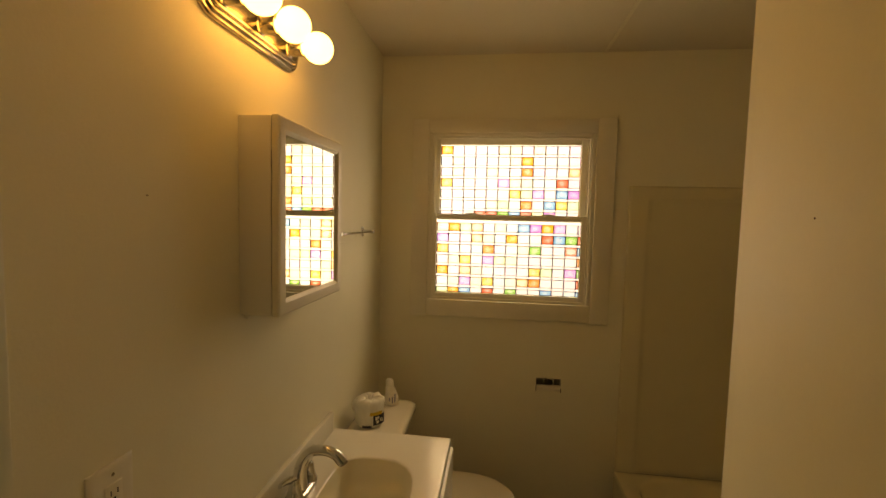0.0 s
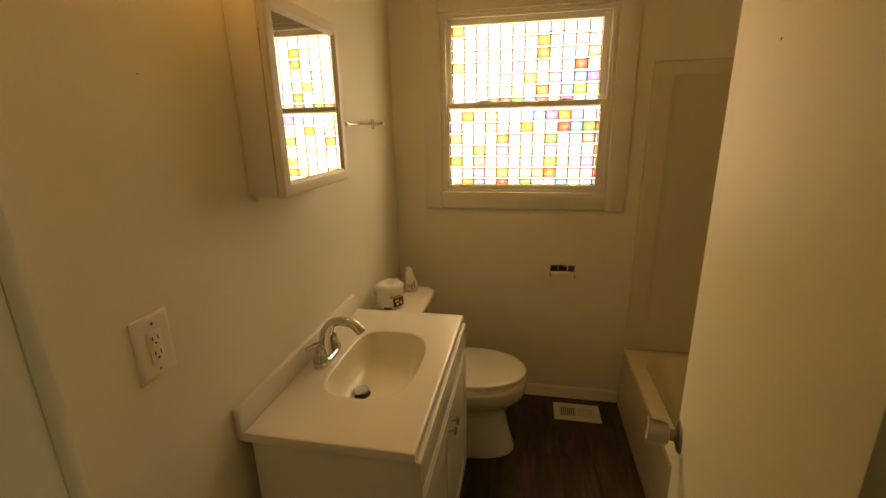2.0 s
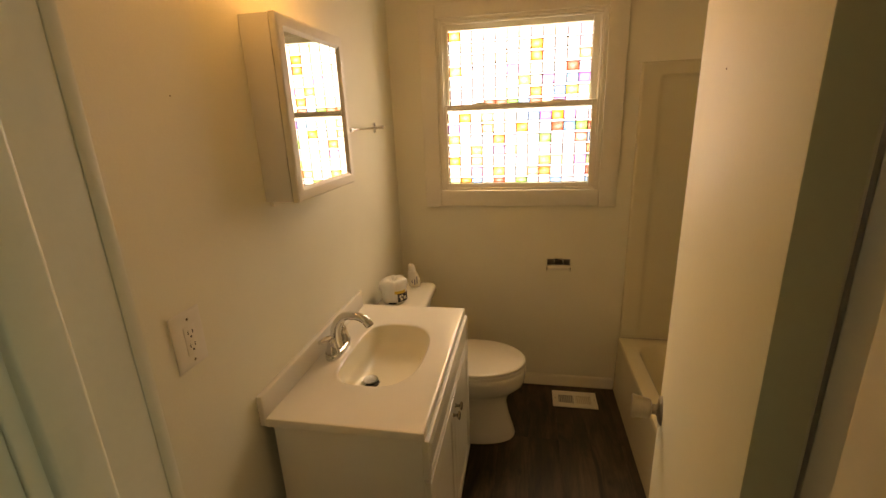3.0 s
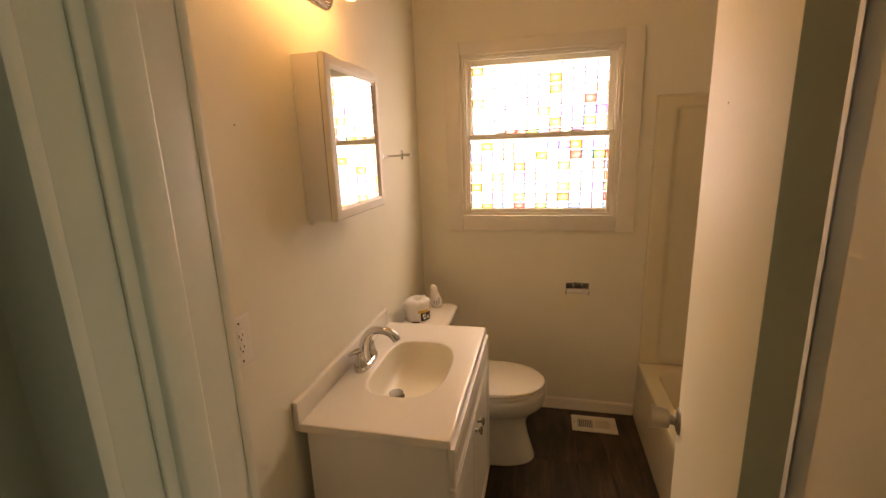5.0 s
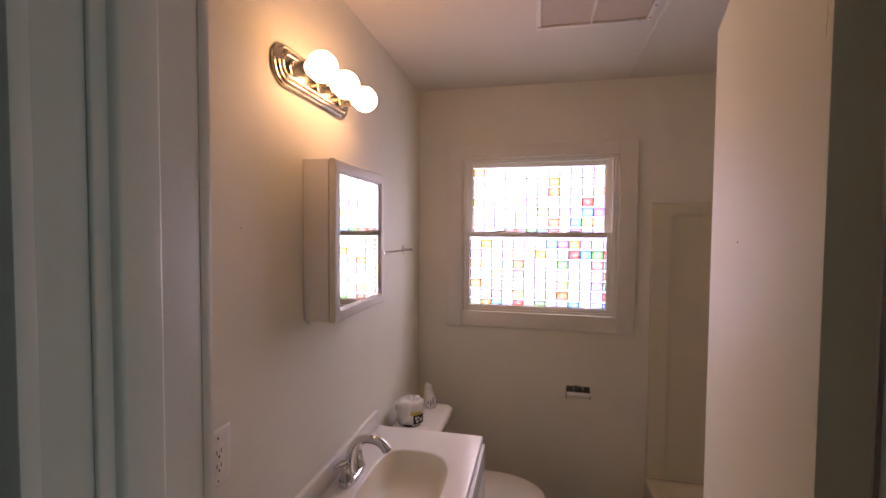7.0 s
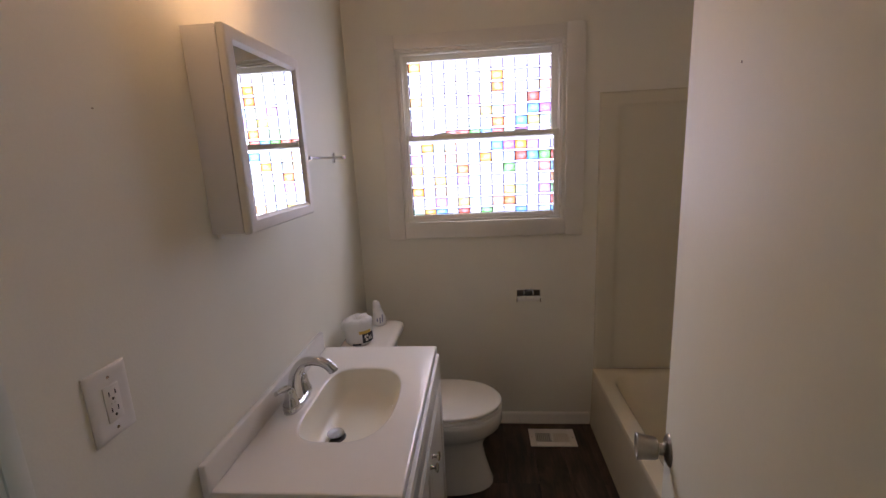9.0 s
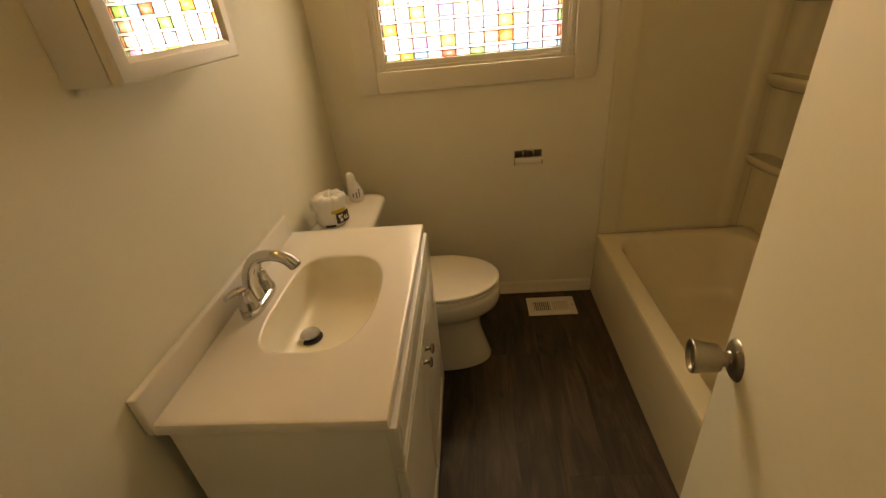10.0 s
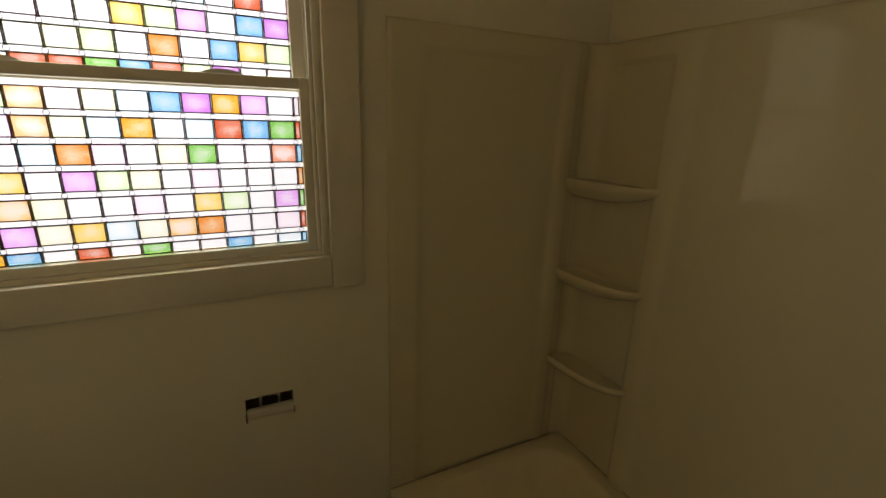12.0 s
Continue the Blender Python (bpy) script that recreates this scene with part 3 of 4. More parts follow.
# ---------------------------------------------------------------- vanity and basin
VY0, VY1, VTOP = 0.919, 1.712, 0.812
van = thing("vanity_cabinet", (0.24, 1.32, 0), "white vanity cabinet with raised-panel doors and nickel knobs", "cabinet")
part("side_panel", B(0.036, 0.466, VY0 + 0.010, VY0 + 0.026, 0.0005, VTOP - 0.026, bevel=0.001), CABINET, van)
part("side_panel", B(0.036, 0.466, VY1 - 0.026, VY1 - 0.010, 0.0005, VTOP - 0.026, bevel=0.001), CABINET, van)
part("bottom_panel", B(0.044, 0.462, VY0 + 0.026, VY1 - 0.026, 0.085, 0.100), CABINET, van)
part("back_panel", B(0.036, 0.044, VY0 + 0.026, VY1 - 0.026, 0.100, VTOP - 0.026), CABINET, van)
part("top_rail", B(0.446, 0.465, VY0 + 0.026, VY1 - 0.026, 0.640, VTOP - 0.026), CABINET, van)
part("stile", B(0.446, 0.465, VY0 + 0.026, VY0 + 0.060, 0.100, 0.640), CABINET, van)
part("stile", B(0.446, 0.465, VY1 - 0.060, VY1 - 0.026, 0.100, 0.640), CABINET, van)
part("toe_kick", B(0.400, 0.412, VY0 + 0.026, VY1 - 0.026, 0.0005, 0.085), CABINET, van)


def cabinet_front(name, y0, y1, z0, z1, rail, raised):
    """A moulded front: slab with a rounded edge, a sunk groove and a raised field."""
    x0, x1 = 0.4675, 0.487
    loops = []
    for inset, x in ((0, x0), (0, x1 - 0.004), (0.0012, x1 - 0.0012), (0.004, x1), (rail, x1), (rail + 0.004, x1 - 0.005), (rail + 0.010, x1 - 0.005), (rail + 0.030 * raised, x1 - 0.001), (rail + 0.034 * raised, x1 - 0.001)):
        loops.append([Vector((x, y0 + inset, z0 + inset)), Vector((x, y1 - inset, z0 + inset)), Vector((x, y1 - inset, z1 - inset)), Vector((x, y0 + inset, z1 - inset))])
    bm = bmesh.new()
    rings(bm, loops)
    return part(name, bm, CABINET, van, smooth=20)


mid_y = (VY0 + VY1) / 2
cabinet_front("false_drawer_front", VY0 + 0.008, VY1 - 0.008, 0.655, VTOP - 0.032, 0.016, 0.6)
fronts = [cabinet_front("door", VY0 + 0.008, mid_y - 0.002, 0.100, 0.645, 0.050, 1.0), cabinet_front("door", mid_y + 0.002, VY1 - 0.008, 0.100, 0.645, 0.050, 1.0)]
for front, y in zip(fronts, (mid_y - 0.028, mid_y + 0.026)):
    m = Matrix.Translation((0.487, y, 0.592)) @ pose(0, 0, 0, 0, 90, 0)
    part("knob", lathe(bmesh.new(), [(0, 0), (0.008, 0), (0.0065, 0.003), (0.005, 0.006), (0.005, 0.014), (0.009, 0.016), (0.0145, 0.0195), (0.0155, 0.0225), (0.013, 0.0255), (0.006, 0.027), (0, 0.0272)], m, 24), NICKEL, front, "satin nickel knob")

# one-piece counter with the basin cast into it
top = thing("bathroom_sink", (0.24, 1.32, VTOP - 0.025), "glossy white cultured-marble vanity top with an oval cast basin", "sink")
CX, CY, AX, AY, N = 0.257, 1.318, 0.135, 0.210, 96
DRAIN = (0.191, 1.288, 0.695)
angles = [2 * math.pi * i / N for i in range(N)]
X0, X1 = 0.0195, 0.476


def ray_to_rect(a, x0, x1, y0, y1):
    c, s = math.cos(a), math.sin(a)
    t = min((x1 - CX) / c if c > 1e-6 else 9, (x0 - CX) / c if c < -1e-6 else 9, (y1 - CY) / s if s > 1e-6 else 9, (y0 - CY) / s if s < -1e-6 else 9)
    return CX + c * t, CY + s * t


for corner in ((X0, VY0), (X1, VY0), (X1, VY1), (X0, VY1)):
    a = math.atan2(corner[1] - CY, corner[0] - CX) % (2 * math.pi)
    k = min(range(N), key=lambda i: abs(angles[i] - a))
    angles[k] = a
edge = []
for a in angles:
    c, s = math.cos(a), math.sin(a)
    power = 2.6 if c > 0 else 4.2
    r = 1 / ((abs(c) / AX) ** power + (abs(s) / AY) ** power) ** (1 / power)
    edge.append((CX + c * r, CY + s * r))
loops = []
for inset, z in ((0.0, VTOP - 0.026), (0.0, VTOP - 0.005), (0.0015, VTOP - 0.0015), (0.005, VTOP), (0.008, VTOP)):
    loops.append([Vector((*ray_to_rect(a, X0 + inset, X1 - inset, VY0 + inset, VY1 - inset), z)) for a in angles])
for grow, dz in ((1.06, 0.0), (1.025, 0.0), (1.008, -0.0008), (0.990, -0.0035), (0.978, -0.009)):
    loops.append([Vector((CX + (x - CX) * grow, CY + (y - CY) * grow, VTOP + dz)) for x, y in edge])
for t, dz in ((0.03, 0.028), (0.065, 0.052), (0.12, 0.074), (0.22, 0.091), (0.38, 0.103), (0.58, 0.110), (0.76, 0.1140)):
    loops.append([Vector(((CX + (x - CX) * 0.97) * (1 - t) + DRAIN[0] * t, (CY + (y - CY) * 0.97) * (1 - t) + DRAIN[1] * t, VTOP - dz)) for x, y in edge])
loops.append([Vector((DRAIN[0] + 0.012 * math.cos(a), DRAIN[1] + 0.012 * math.sin(a), VTOP - 0.118)) for a in angles])
RIM_AT = 8
bm = bmesh.new()
rings(bm, loops[:RIM_AT + 1], cap0=False, cap1=False)
part("counter", bm, MARBLE, top, smooth=40)
bm = bmesh.new()
rings(bm, loops[RIM_AT:], cap0=False)
part("basin", bm, BOWL, top, "slightly yellowed cast basin", smooth=40)
part("backsplash", B(0.0012, 0.020, VY0 - 0.001, VY1 - 0.012, VTOP - 0.026, VTOP + 0.070, bevel=0.004, seg=3), MARBLE, top)
# ring coloured dark to stand for the shade below the stopper
drain = part("drain_ring", lathe(bmesh.new(), [(0.0, -0.001), (0.031, -0.001), (0.0315, 0.002), (0.029, 0.0035), (0.023, 0.003), (0.0, 0.002)], Matrix.Translation(DRAIN)), OPENING_SHADE, top, "drain ring coloured dark as the shade below the stopper")
part("stopper", lathe(bmesh.new(), [(0.0, 0.002), (0.018, 0.002), (0.018, 0.010), (0.026, 0.014), (0.0275, 0.0165), (0.025, 0.0195), (0.012, 0.0215), (0, 0.022)], Matrix.Translation(DRAIN)), STOPPER, drain, "darkened chrome pop-up stopper")
part("overflow_hole", lathe(bmesh.new(), [(0, -0.001), (0.004, -0.001), (0.0035, 0.0008), (0, 0.001)], Matrix.Translation((0.3665, 1.335, VTOP - 0.034)) @ pose(0, 0, 0, 0, -62, 0), 12), CHROME, top)

# faucet
FX, FY = 0.074, 1.305
tap = thing("faucet", (FX, FY, VTOP), "polished chrome two-handle arched basin faucet", "faucet")
bm = bmesh.new()
rings(bm, [oval(FX, FY, 0.028 * k, 0.078 * (0.7 + 0.3 * k), VTOP + z, 2.6) for k, z in ((1, 0.0003), (1, 0.006), (0.95, 0.012), (0.8, 0.017), (0.55, 0.0195))])
part("base", bm, CHROME, tap)
spout_path = curve_points([(FX - 0.003, FY, VTOP + 0.012), (FX - 0.006, FY, VTOP + 0.06), (FX + 0.004, FY, VTOP + 0.100), (FX + 0.030, FY, VTOP + 0.132), (FX + 0.068, FY, VTOP + 0.140), (FX + 0.104, FY, VTOP + 0.130), (FX + 0.126, FY, VTOP + 0.108)], 8)
nsp = len(spout_path)
part("spout", sweep(bmesh.new(), spout_path, [0.0225 - 0.0075 * min(1, i / nsp * 1.9) + 0.002 * max(0, i / nsp - 0.75) * 4 for i in range(nsp)], 24), CHROME, tap)
part("aerator", lathe(bmesh.new(), [(0, 0), (0.0135, 0), (0.0135, 0.004), (0, 0.004)], Matrix.Translation(spout_path[-1]) @ pose(0, 0, 0, 0, 152, 0), 20), STEEL, tap)
for side in (-1, 1):
    y = FY + side * 0.048
    hub_part = part("handle", lathe(bmesh.new(), [(0, 0.006), (0.0262, 0.006), (0.0266, 0.012), (0.0248, 0.0205), (0.0198, 0.036), (0.0165, 0.052), (0.0155, 0.062), (0.0142, 0.068), (0.010, 0.073), (0, 0.0745)], Matrix.Translation((FX, y, VTOP)), 28), CHROME, tap)
    lever = curve_points([(FX - 0.002, y - side * 0.006, VTOP + 0.064), (FX - 0.004, y + side * 0.012, VTOP + 0.078), (FX - 0.009, y + side * 0.034, VTOP + 0.086), (FX - 0.014, y + side * 0.056, VTOP + 0.087)], 6)
    part("lever", sweep(bmesh.new(), lever, [0.0150 - 0.0045 * abs(2 * i / len(lever) - 0.9) for i in range(len(lever))], 16, 0.55), CHROME, hub_part)
    part("ring", lathe(bmesh.new(), [(0.0244, 0.0200), (0.0254, 0.0210), (0.0250, 0.0224), (0.0234, 0.0224)], Matrix.Translation((FX, y, VTOP)), 28), STEEL, hub_part)

# ---------------------------------------------------------------- medicine cabinet
MY0, MY1, MZ0, MZ1 = 1.114, 1.530, 1.387, 1.873
med = thing("medicine_cabinet", (0.05, 1.32, MZ0), "white wall-hung medicine cabinet with a framed mirror door", "cabinet")
part("body", B(0.0008, 0.083, MY0, MY1 - 0.003, MZ0 + 0.002, MZ1 - 0.001, bevel=0.0015), CABINET, med)
leaf = bmesh.new()
loops = []
for inset, x in ((0, 0.0865), (0, 0.102), (0.003, 0.1055), (0.008, 0.1065), (0.030, 0.1065), (0.036, 0.103), (0.040, 0.0985)):
    loops.append([Vector((x, MY0 - 0.001 + inset, MZ0 + inset)), Vector((x, MY1 - inset, MZ0 + inset)), Vector((x, MY1 - inset, MZ1 - inset)), Vector((x, MY0 - 0.001 + inset, MZ1 - inset))])
rings(leaf, loops, cap1=False)
mdoor = part("door", leaf, TRIM, med, smooth=20)
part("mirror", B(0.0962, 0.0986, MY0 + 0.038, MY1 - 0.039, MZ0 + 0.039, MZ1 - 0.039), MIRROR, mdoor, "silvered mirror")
for z in (MZ0 + 0.105, MZ1 - 0.105):
    part("hinge", B(0.0834, 0.0866, MY0 + 0.0005, MY0 + 0.012, z - 0.022, z + 0.022), STEEL, med)
# dark block fills the slit behind the mirror door, as its shade
part("slit_shade", B(0.0832, 0.0863, MY0 + 0.004, MY1 - 0.006, MZ0 + 0.004, MZ1 - 0.004), SLOT, med)
part("wall_bracket", B(0.0008, 0.012, MY0 + 0.018, MY0 + 0.032, MZ0 - 0.013, MZ0 + 0.001, bevel=0.002), PLASTIC, med)

# ---------------------------------------------------------------- vanity light
LY, LZ = 1.183, 2.108
lamp = thing("vanity_light", (0.0, LY, LZ), "brushed-nickel three-bulb vanity light bar with lit globes", "wall lamp")


def stadium(half, r, x, n=12):
    loop = []
    for cy, a0 in ((half - r, -90), (-(half - r), 90)):
        for k in range(n + 1):
            a = radians(a0 + 180 * k / n)
            loop.append(Vector((x, LY + cy + r * math.cos(a), LZ + r * math.sin(a))))
    return loop


bm = bmesh.new()
rings(bm, [stadium(0.228 - d, 0.057 - d, x) for d, x in ((0, 0.0006), (0, 0.008), (0.003, 0.012), (0.007, 0.013), (0.009, 0.011), (0.011, 0.013), (0.014, 0.018), (0.018, 0.019), (0.020, 0.017), (0.0215, 0.018), (0.025, 0.023), (0.030, 0.024), (0.033, 0.022))])
plate = part("back_plate", bm, NICKEL, lamp, smooth=30)
bm = bmesh.new()
ring = stadium(0.228 - 0.0215, 0.057 - 0.0215, 0.0195, 14)
beads = []
for a, c in zip(ring, ring[1:] + ring[:1]):
    n = max(1, round((c - a).length / 0.0075))
    beads += [a.lerp(c, k / n) for k in range(n)]
for p in beads:
    b = bmesh.new()
    bmesh.ops.create_icosphere(b, subdivisions=1, radius=0.0024, matrix=Matrix.Translation(p))
    join(bm, b)
part("beading", bm, NICKEL, plate)
for y in (LY - 0.148, LY, LY + 0.148):
    m = Matrix.Translation((0.022, y - 0.004, LZ - 0.004)) @ pose(0, 0, 0, 0, 90, 0)
    socket = part("socket", lathe(bmesh.new(), [(0, 0), (0.024, 0), (0.024, 0.004), (0.0205, 0.006), (0.0205, 0.040), (0.0185, 0.043), (0, 0.043)], m, 28), NICKEL, lamp)
    prof = [(0, 0.038), (0.0135, 0.038), (0.0145, 0.046)]
    prof += [(0.042 * math.sin(a), 0.087 - 0.042 * math.cos(a)) for a in (0.36 + (math.pi - 0.36) * k / 18 for k in range(19))]
    part("bulb", lathe(bmesh.new(), prof, m, 32), GLOBE, socket, "lit frosted globe bulb", smooth=60)

# ---------------------------------------------------------------- outlet, towel bar, marks
out = thing("power_outlet", (0, 0.744, 1.153), "white two-socket safety outlet with an oversized plate", "outlet")
bm = bmesh.new()
loops = []
for inset, x in ((0, 0.0005), (0, 0.002), (0.003, 0.0045), (0.008, 0.0062), (0.014, 0.0068)):
    loops.append([Vector((x, 0.700 + inset, 1.087 + inset)), Vector((x, 0.788 - inset, 1.087 + inset)), Vector((x, 0.788 - inset, 1.219 - inset)), Vector((x, 0.700 + inset, 1.219 - inset))])
rings(bm, loops)
part("plate", bm, PLASTIC, out, smooth=50)
face = part("receptacle", B(0.0060, 0.0090, 0.7275, 0.7605, 1.1195, 1.1865, bevel=0.0012), PLASTIC, out)
for zc in (1.1375, 1.1685):
    bm = bmesh.new()
    for dy in (-0.0065, 0.0065):
        box(bm, 0.0088, 0.0093, 0.744 + dy - 0.0011, 0.744 + dy + 0.0011, zc - 0.001, zc + 0.0075)
    lathe(bm, [(0, 0), (0.0026, 0), (0.0026, 0.0004), (0, 0.0004)], Matrix.Translation((0.0089, 0.744, zc - 0.0075)) @ pose(0, 0, 0, 0, 90, 0), 12)
    # small dark blocks on the face stand for the shaded holes
    part("socket_holes", bm, SLOT, face)
bm = bmesh.new()
box(bm, 0.0086, 0.0098, 0.7385, 0.7435, 1.1508, 1.1552, bevel=0.0006)
box(bm, 0.0086, 0.0098, 0.7450, 0.7500, 1.1508, 1.1552, bevel=0.0006)
part("test_button", bm, PLASTIC, face)
for z in (1.1045, 1.2015):
    part("screw", lathe(bmesh.new(), [(0, 0), (0.0033, 0), (0.0028, 0.0012), (0, 0.0015)], Matrix.Translation((0.0064, 0.744, z)) @ pose(0, 0, 0, 0, 90, 0), 12), NICKEL, out)

rail = thing("towel_bar", (0, 1.88, 1.568), "slim chrome towel bar on two square posts", "towel bar")
for y in (1.675, 2.088):
    bm = B(0.0006, 0.007, y - 0.013, y + 0.013, 1.545, 1.592, bevel=0.002)
    box(bm, 0.006, 0.058, y - 0.0075, y + 0.0075, 1.561, 1.577, bevel=0.003)
    part("post", bm, CHROME, rail)
part("bar", sweep(bmesh.new(), [(0.048, 1.676, 1.569), (0.048, 1.88, 1.569), (0.048, 2.087, 1.569)], 0.0052, 16), CHROME, rail)
for n, (y, z) in enumerate(((0.835, 1.665),)):
    solid("wall_nail", lathe(bmesh.new(), [(0, 0), (0.0016, 0), (0.0012, 0.003 + 0.002 * n), (0, 0.004 + 0.002 * n)], Matrix.Translation((0.0001, y, z)) @ pose(0, 0, 0, 0, 90, 0), 8), BEIGE, "small bent nail in the cream painted wall", "nail", at=(0, y, z))

# ---------------------------------------------------------------- toilet
TY = 1.952
loo = thing("toilet", (0.40, TY, 0), "white china toilet with the lid closed", "toilet")
bm = bmesh.new()
secs = ((0.0005, 0.435, 0.255, 0.118, 2.3), (0.012, 0.435, 0.256, 0.119, 2.3), (0.05, 0.430, 0.248, 0.110, 2.2), (0.13, 0.420, 0.236, 0.100, 2.2), (0.20, 0.415, 0.230, 0.098, 2.2), (0.245, 0.425, 0.236, 0.108, 2.2), (0.285, 0.450, 0.252, 0.138, 2.2), (0.320, 0.476, 0.257, 0.165, 2.2), (0.350, 0.487, 0.253, 0.178, 2.2), (0.380, 0.490, 0.250, 0.183, 2.2), (0.396, 0.490, 0.249, 0.183, 2.2), (0.402, 0.490, 0.243, 0.178, 2.2))
rings(bm, [oval(xc, TY, ax, ay, z, pw, 56) for z, xc, ax, ay, pw in secs])
box(bm, 0.035, 0.32, TY - 0.10, TY + 0.10, 0.30, 0.392, bevel=0.02, seg=3)
bowl = part("bowl", bm, CHINA, loo, smooth=50)
for s in (-1, 1):
    part("bolt_cap", lathe(bmesh.new(), [(0, 0), (0.011, 0), (0.010, 0.008), (0.006, 0.013), (0, 0.014)], Matrix.Translation((0.43, TY + s * 0.121, 0.004)), 16), PLASTIC, bowl)


def seat_loop(grow, z, n=64):
    loop = []
    for i in range(n):
        a = 2 * math.pi * i / n
        c, s = math.cos(a), math.sin(a)
        ax = 0.245 if c > 0 else 0.215
        pw = 2.0 if c > 0 else 2.8
        loop.append(Vector((0.495 + (ax + grow) * math.copysign(abs(c) ** (2 / pw), c), TY - 0.006 + (0.178 + grow) * math.copysign(abs(s) ** (2 / pw), s), z)))
    return loop


bm = bmesh.new()
rings(bm, [seat_loop(g, z) for g, z in ((-0.008, 0.4035), (-0.001, 0.406), (0.0, 0.412), (-0.002, 0.420), (-0.010, 0.4225))])
part("seat", bm, SEAT, loo, smooth=50)
bm = bmesh.new()
rings(bm, [seat_loop(g, z) for g, z in ((-0.012, 0.4262), (-0.003, 0.4268), (-0.001, 0.4315), (-0.002, 0.4385), (-0.005, 0.4412), (-0.011, 0.4424), (-0.03, 0.4430), (-0.05, 0.4432), (-0.12, 0.4434))])
part("lid", bm, SEAT, loo, smooth=50)
for s in (-1, 1):
    part("lid_hinge", B(0.272, 0.300, TY + s * 0.075 - 0.02, TY + s * 0.075 + 0.02, 0.403, 0.436, bevel=0.006, seg=3), SEAT, loo)
bm = bmesh.new()
rings(bm, [rounded_rect(0.030 + d, 0.232 - d * 2, TY - 0.212 + d, TY + 0.212 - d, 0.035, z) for d, z in ((0.022, 0.375), (0.016, 0.385), (0.010, 0.45), (0.003, 0.60), (0.0, 0.706))])
part("tank", bm, CHINA, loo, smooth=50)
bm = bmesh.new()
rings(bm, [rounded_rect(0.018 + d, 0.262 - d, TY - 0.232 + d, TY + 0.232 - d, 0.045, z) for d, z in ((0.006, 0.7065), (0.0, 0.713), (0.0, 0.731), (0.003, 0.739), (0.010, 0.7435), (0.03, 0.746))])
part("tank_lid", bm, CHINA, loo, smooth=50)

# things on the tank
TT = 0.7462
roll = thing("toilet_paper_pack", (0.100, 1.912, TT), "plastic-wrapped toilet paper roll with a black and yellow label", "toilet paper")
bm = bmesh.new()
loops = []
for r, z in ((0.028, 0.0), (0.052, 0.001), (0.0585, 0.007), (0.059, 0.030), (0.0595, 0.06), (0.0595, 0.085), (0.059, 0.098), (0.055, 0.109), (0.047, 0.1135), (0.037, 0.1145), (0.021, 0.112), (0.016, 0.102), (0.004, 0.098)):
    loop = []
    for i in range(56):
        a = 2 * math.pi * i / 56
        w = 1.03 + 0.17 * max(0, noise.noise(Vector((math.cos(a) * 2.1, math.sin(a) * 2.1, z * 22)))) - 0.12 * abs(noise.noise(Vector((math.cos(a) * 5, math.sin(a) * 5, z * 60 + 3))))
        loop.append(Vector((0.100 + r * w * math.cos(a), 1.912 + r * w * math.sin(a), TT + z + 0.010 * noise.noise(Vector((math.cos(a) * 3, math.sin(a) * 3, 7))) * (z > 0.095))))
    loops.append(loop)
rings(bm, loops)
part("wrapped_roll", bm, WRAP, roll, smooth=60)
bm = bmesh.new()
for k in range(5):
    a = radians(115 + 17 * k)
    c = Vector((0.100 + 0.060 * math.cos(a), 1.912 + 0.060 * math.sin(a), TT + 0.076 - 0.008 * (k % 2)))
    b = bmesh.new()
    bmesh.ops.create_icosphere(b, subdivisions=2, radius=0.022, matrix=Matrix.Translation(c) @ Matrix.Diagonal((0.7, 0.7, 1.3, 1)))
    for v in b.verts:
        v.co += Vector((1, 1, 1)) * 0.008 * noise.noise(v.co * 60)
    join(bm, b)
part("wrap_tail", bm, WRAP, roll, "crumpled plastic wrap end", smooth=60)


def label_patch(a0, a1, z0, z1, r, cx, cy, cz, n=8):
    """A thin curved label on an upright round body."""
    b = bmesh.new()
    loops = []
    for k in range(n + 1):
        a = radians(a0 + (a1 - a0) * k / n)
        c, s = math.cos(a), math.sin(a)
        loops.append([Vector((cx + q * c, cy + q * s, cz + z)) for q, z in ((r, z0), (r + 0.0012, z0), (r + 0.0012, z1), (r, z1))])
    rings(b, loops)
    return b


part("label", label_patch(-60, -6, 0.014, 0.056, 0.0652, 0.100, 1.912, TT), INK, roll, "black label")
part("label", label_patch(-72, -22, 0.0565, 0.070, 0.0652, 0.100, 1.912, TT), AMBER, roll, "yellow label")
part("label", label_patch(-100, -66, 0.006, 0.014, 0.0645, 0.100, 1.912, TT), INK, roll, "small black print")
for a0, a1, z0, z1 in ((-52, -44, 0.036, 0.049), (-48, -38, 0.022, 0.033), (-42, -37, 0.040, 0.050), (-32, -27, 0.026, 0.040), (-25, -16, 0.024, 0.029), (-24, -20, 0.032, 0.040)):
    part("label_mark", label_patch(a0, a1, z0, z1, 0.0666, 0.100, 1.912, TT, 3), WRAP, roll, "white mark")

bottle = thing("cleaner_bottle", (0.150, 2.112, TT), "white squeeze bottle with a slanted neck on the toilet tank", "bottle")
bm = bmesh.new()
loops = []
for ax, ay, z, dx in ((0.026, 0.024, 0.0, 0), (0.031, 0.028, 0.004, 0), (0.032, 0.029, 0.020, 0), (0.030, 0.028, 0.045, -0.001), (0.026, 0.025, 0.070, -0.004), (0.022, 0.022, 0.092, -0.008), (0.019, 0.019, 0.102, -0.010), (0.018, 0.018, 0.108, -0.010)):
    loops.append(oval(0.150 + dx, 2.112, ax, ay, TT + z * 0.84, 2.3, 32))
rings(bm, loops)
part("body", bm, BOTTLE, bottle, smooth=50)
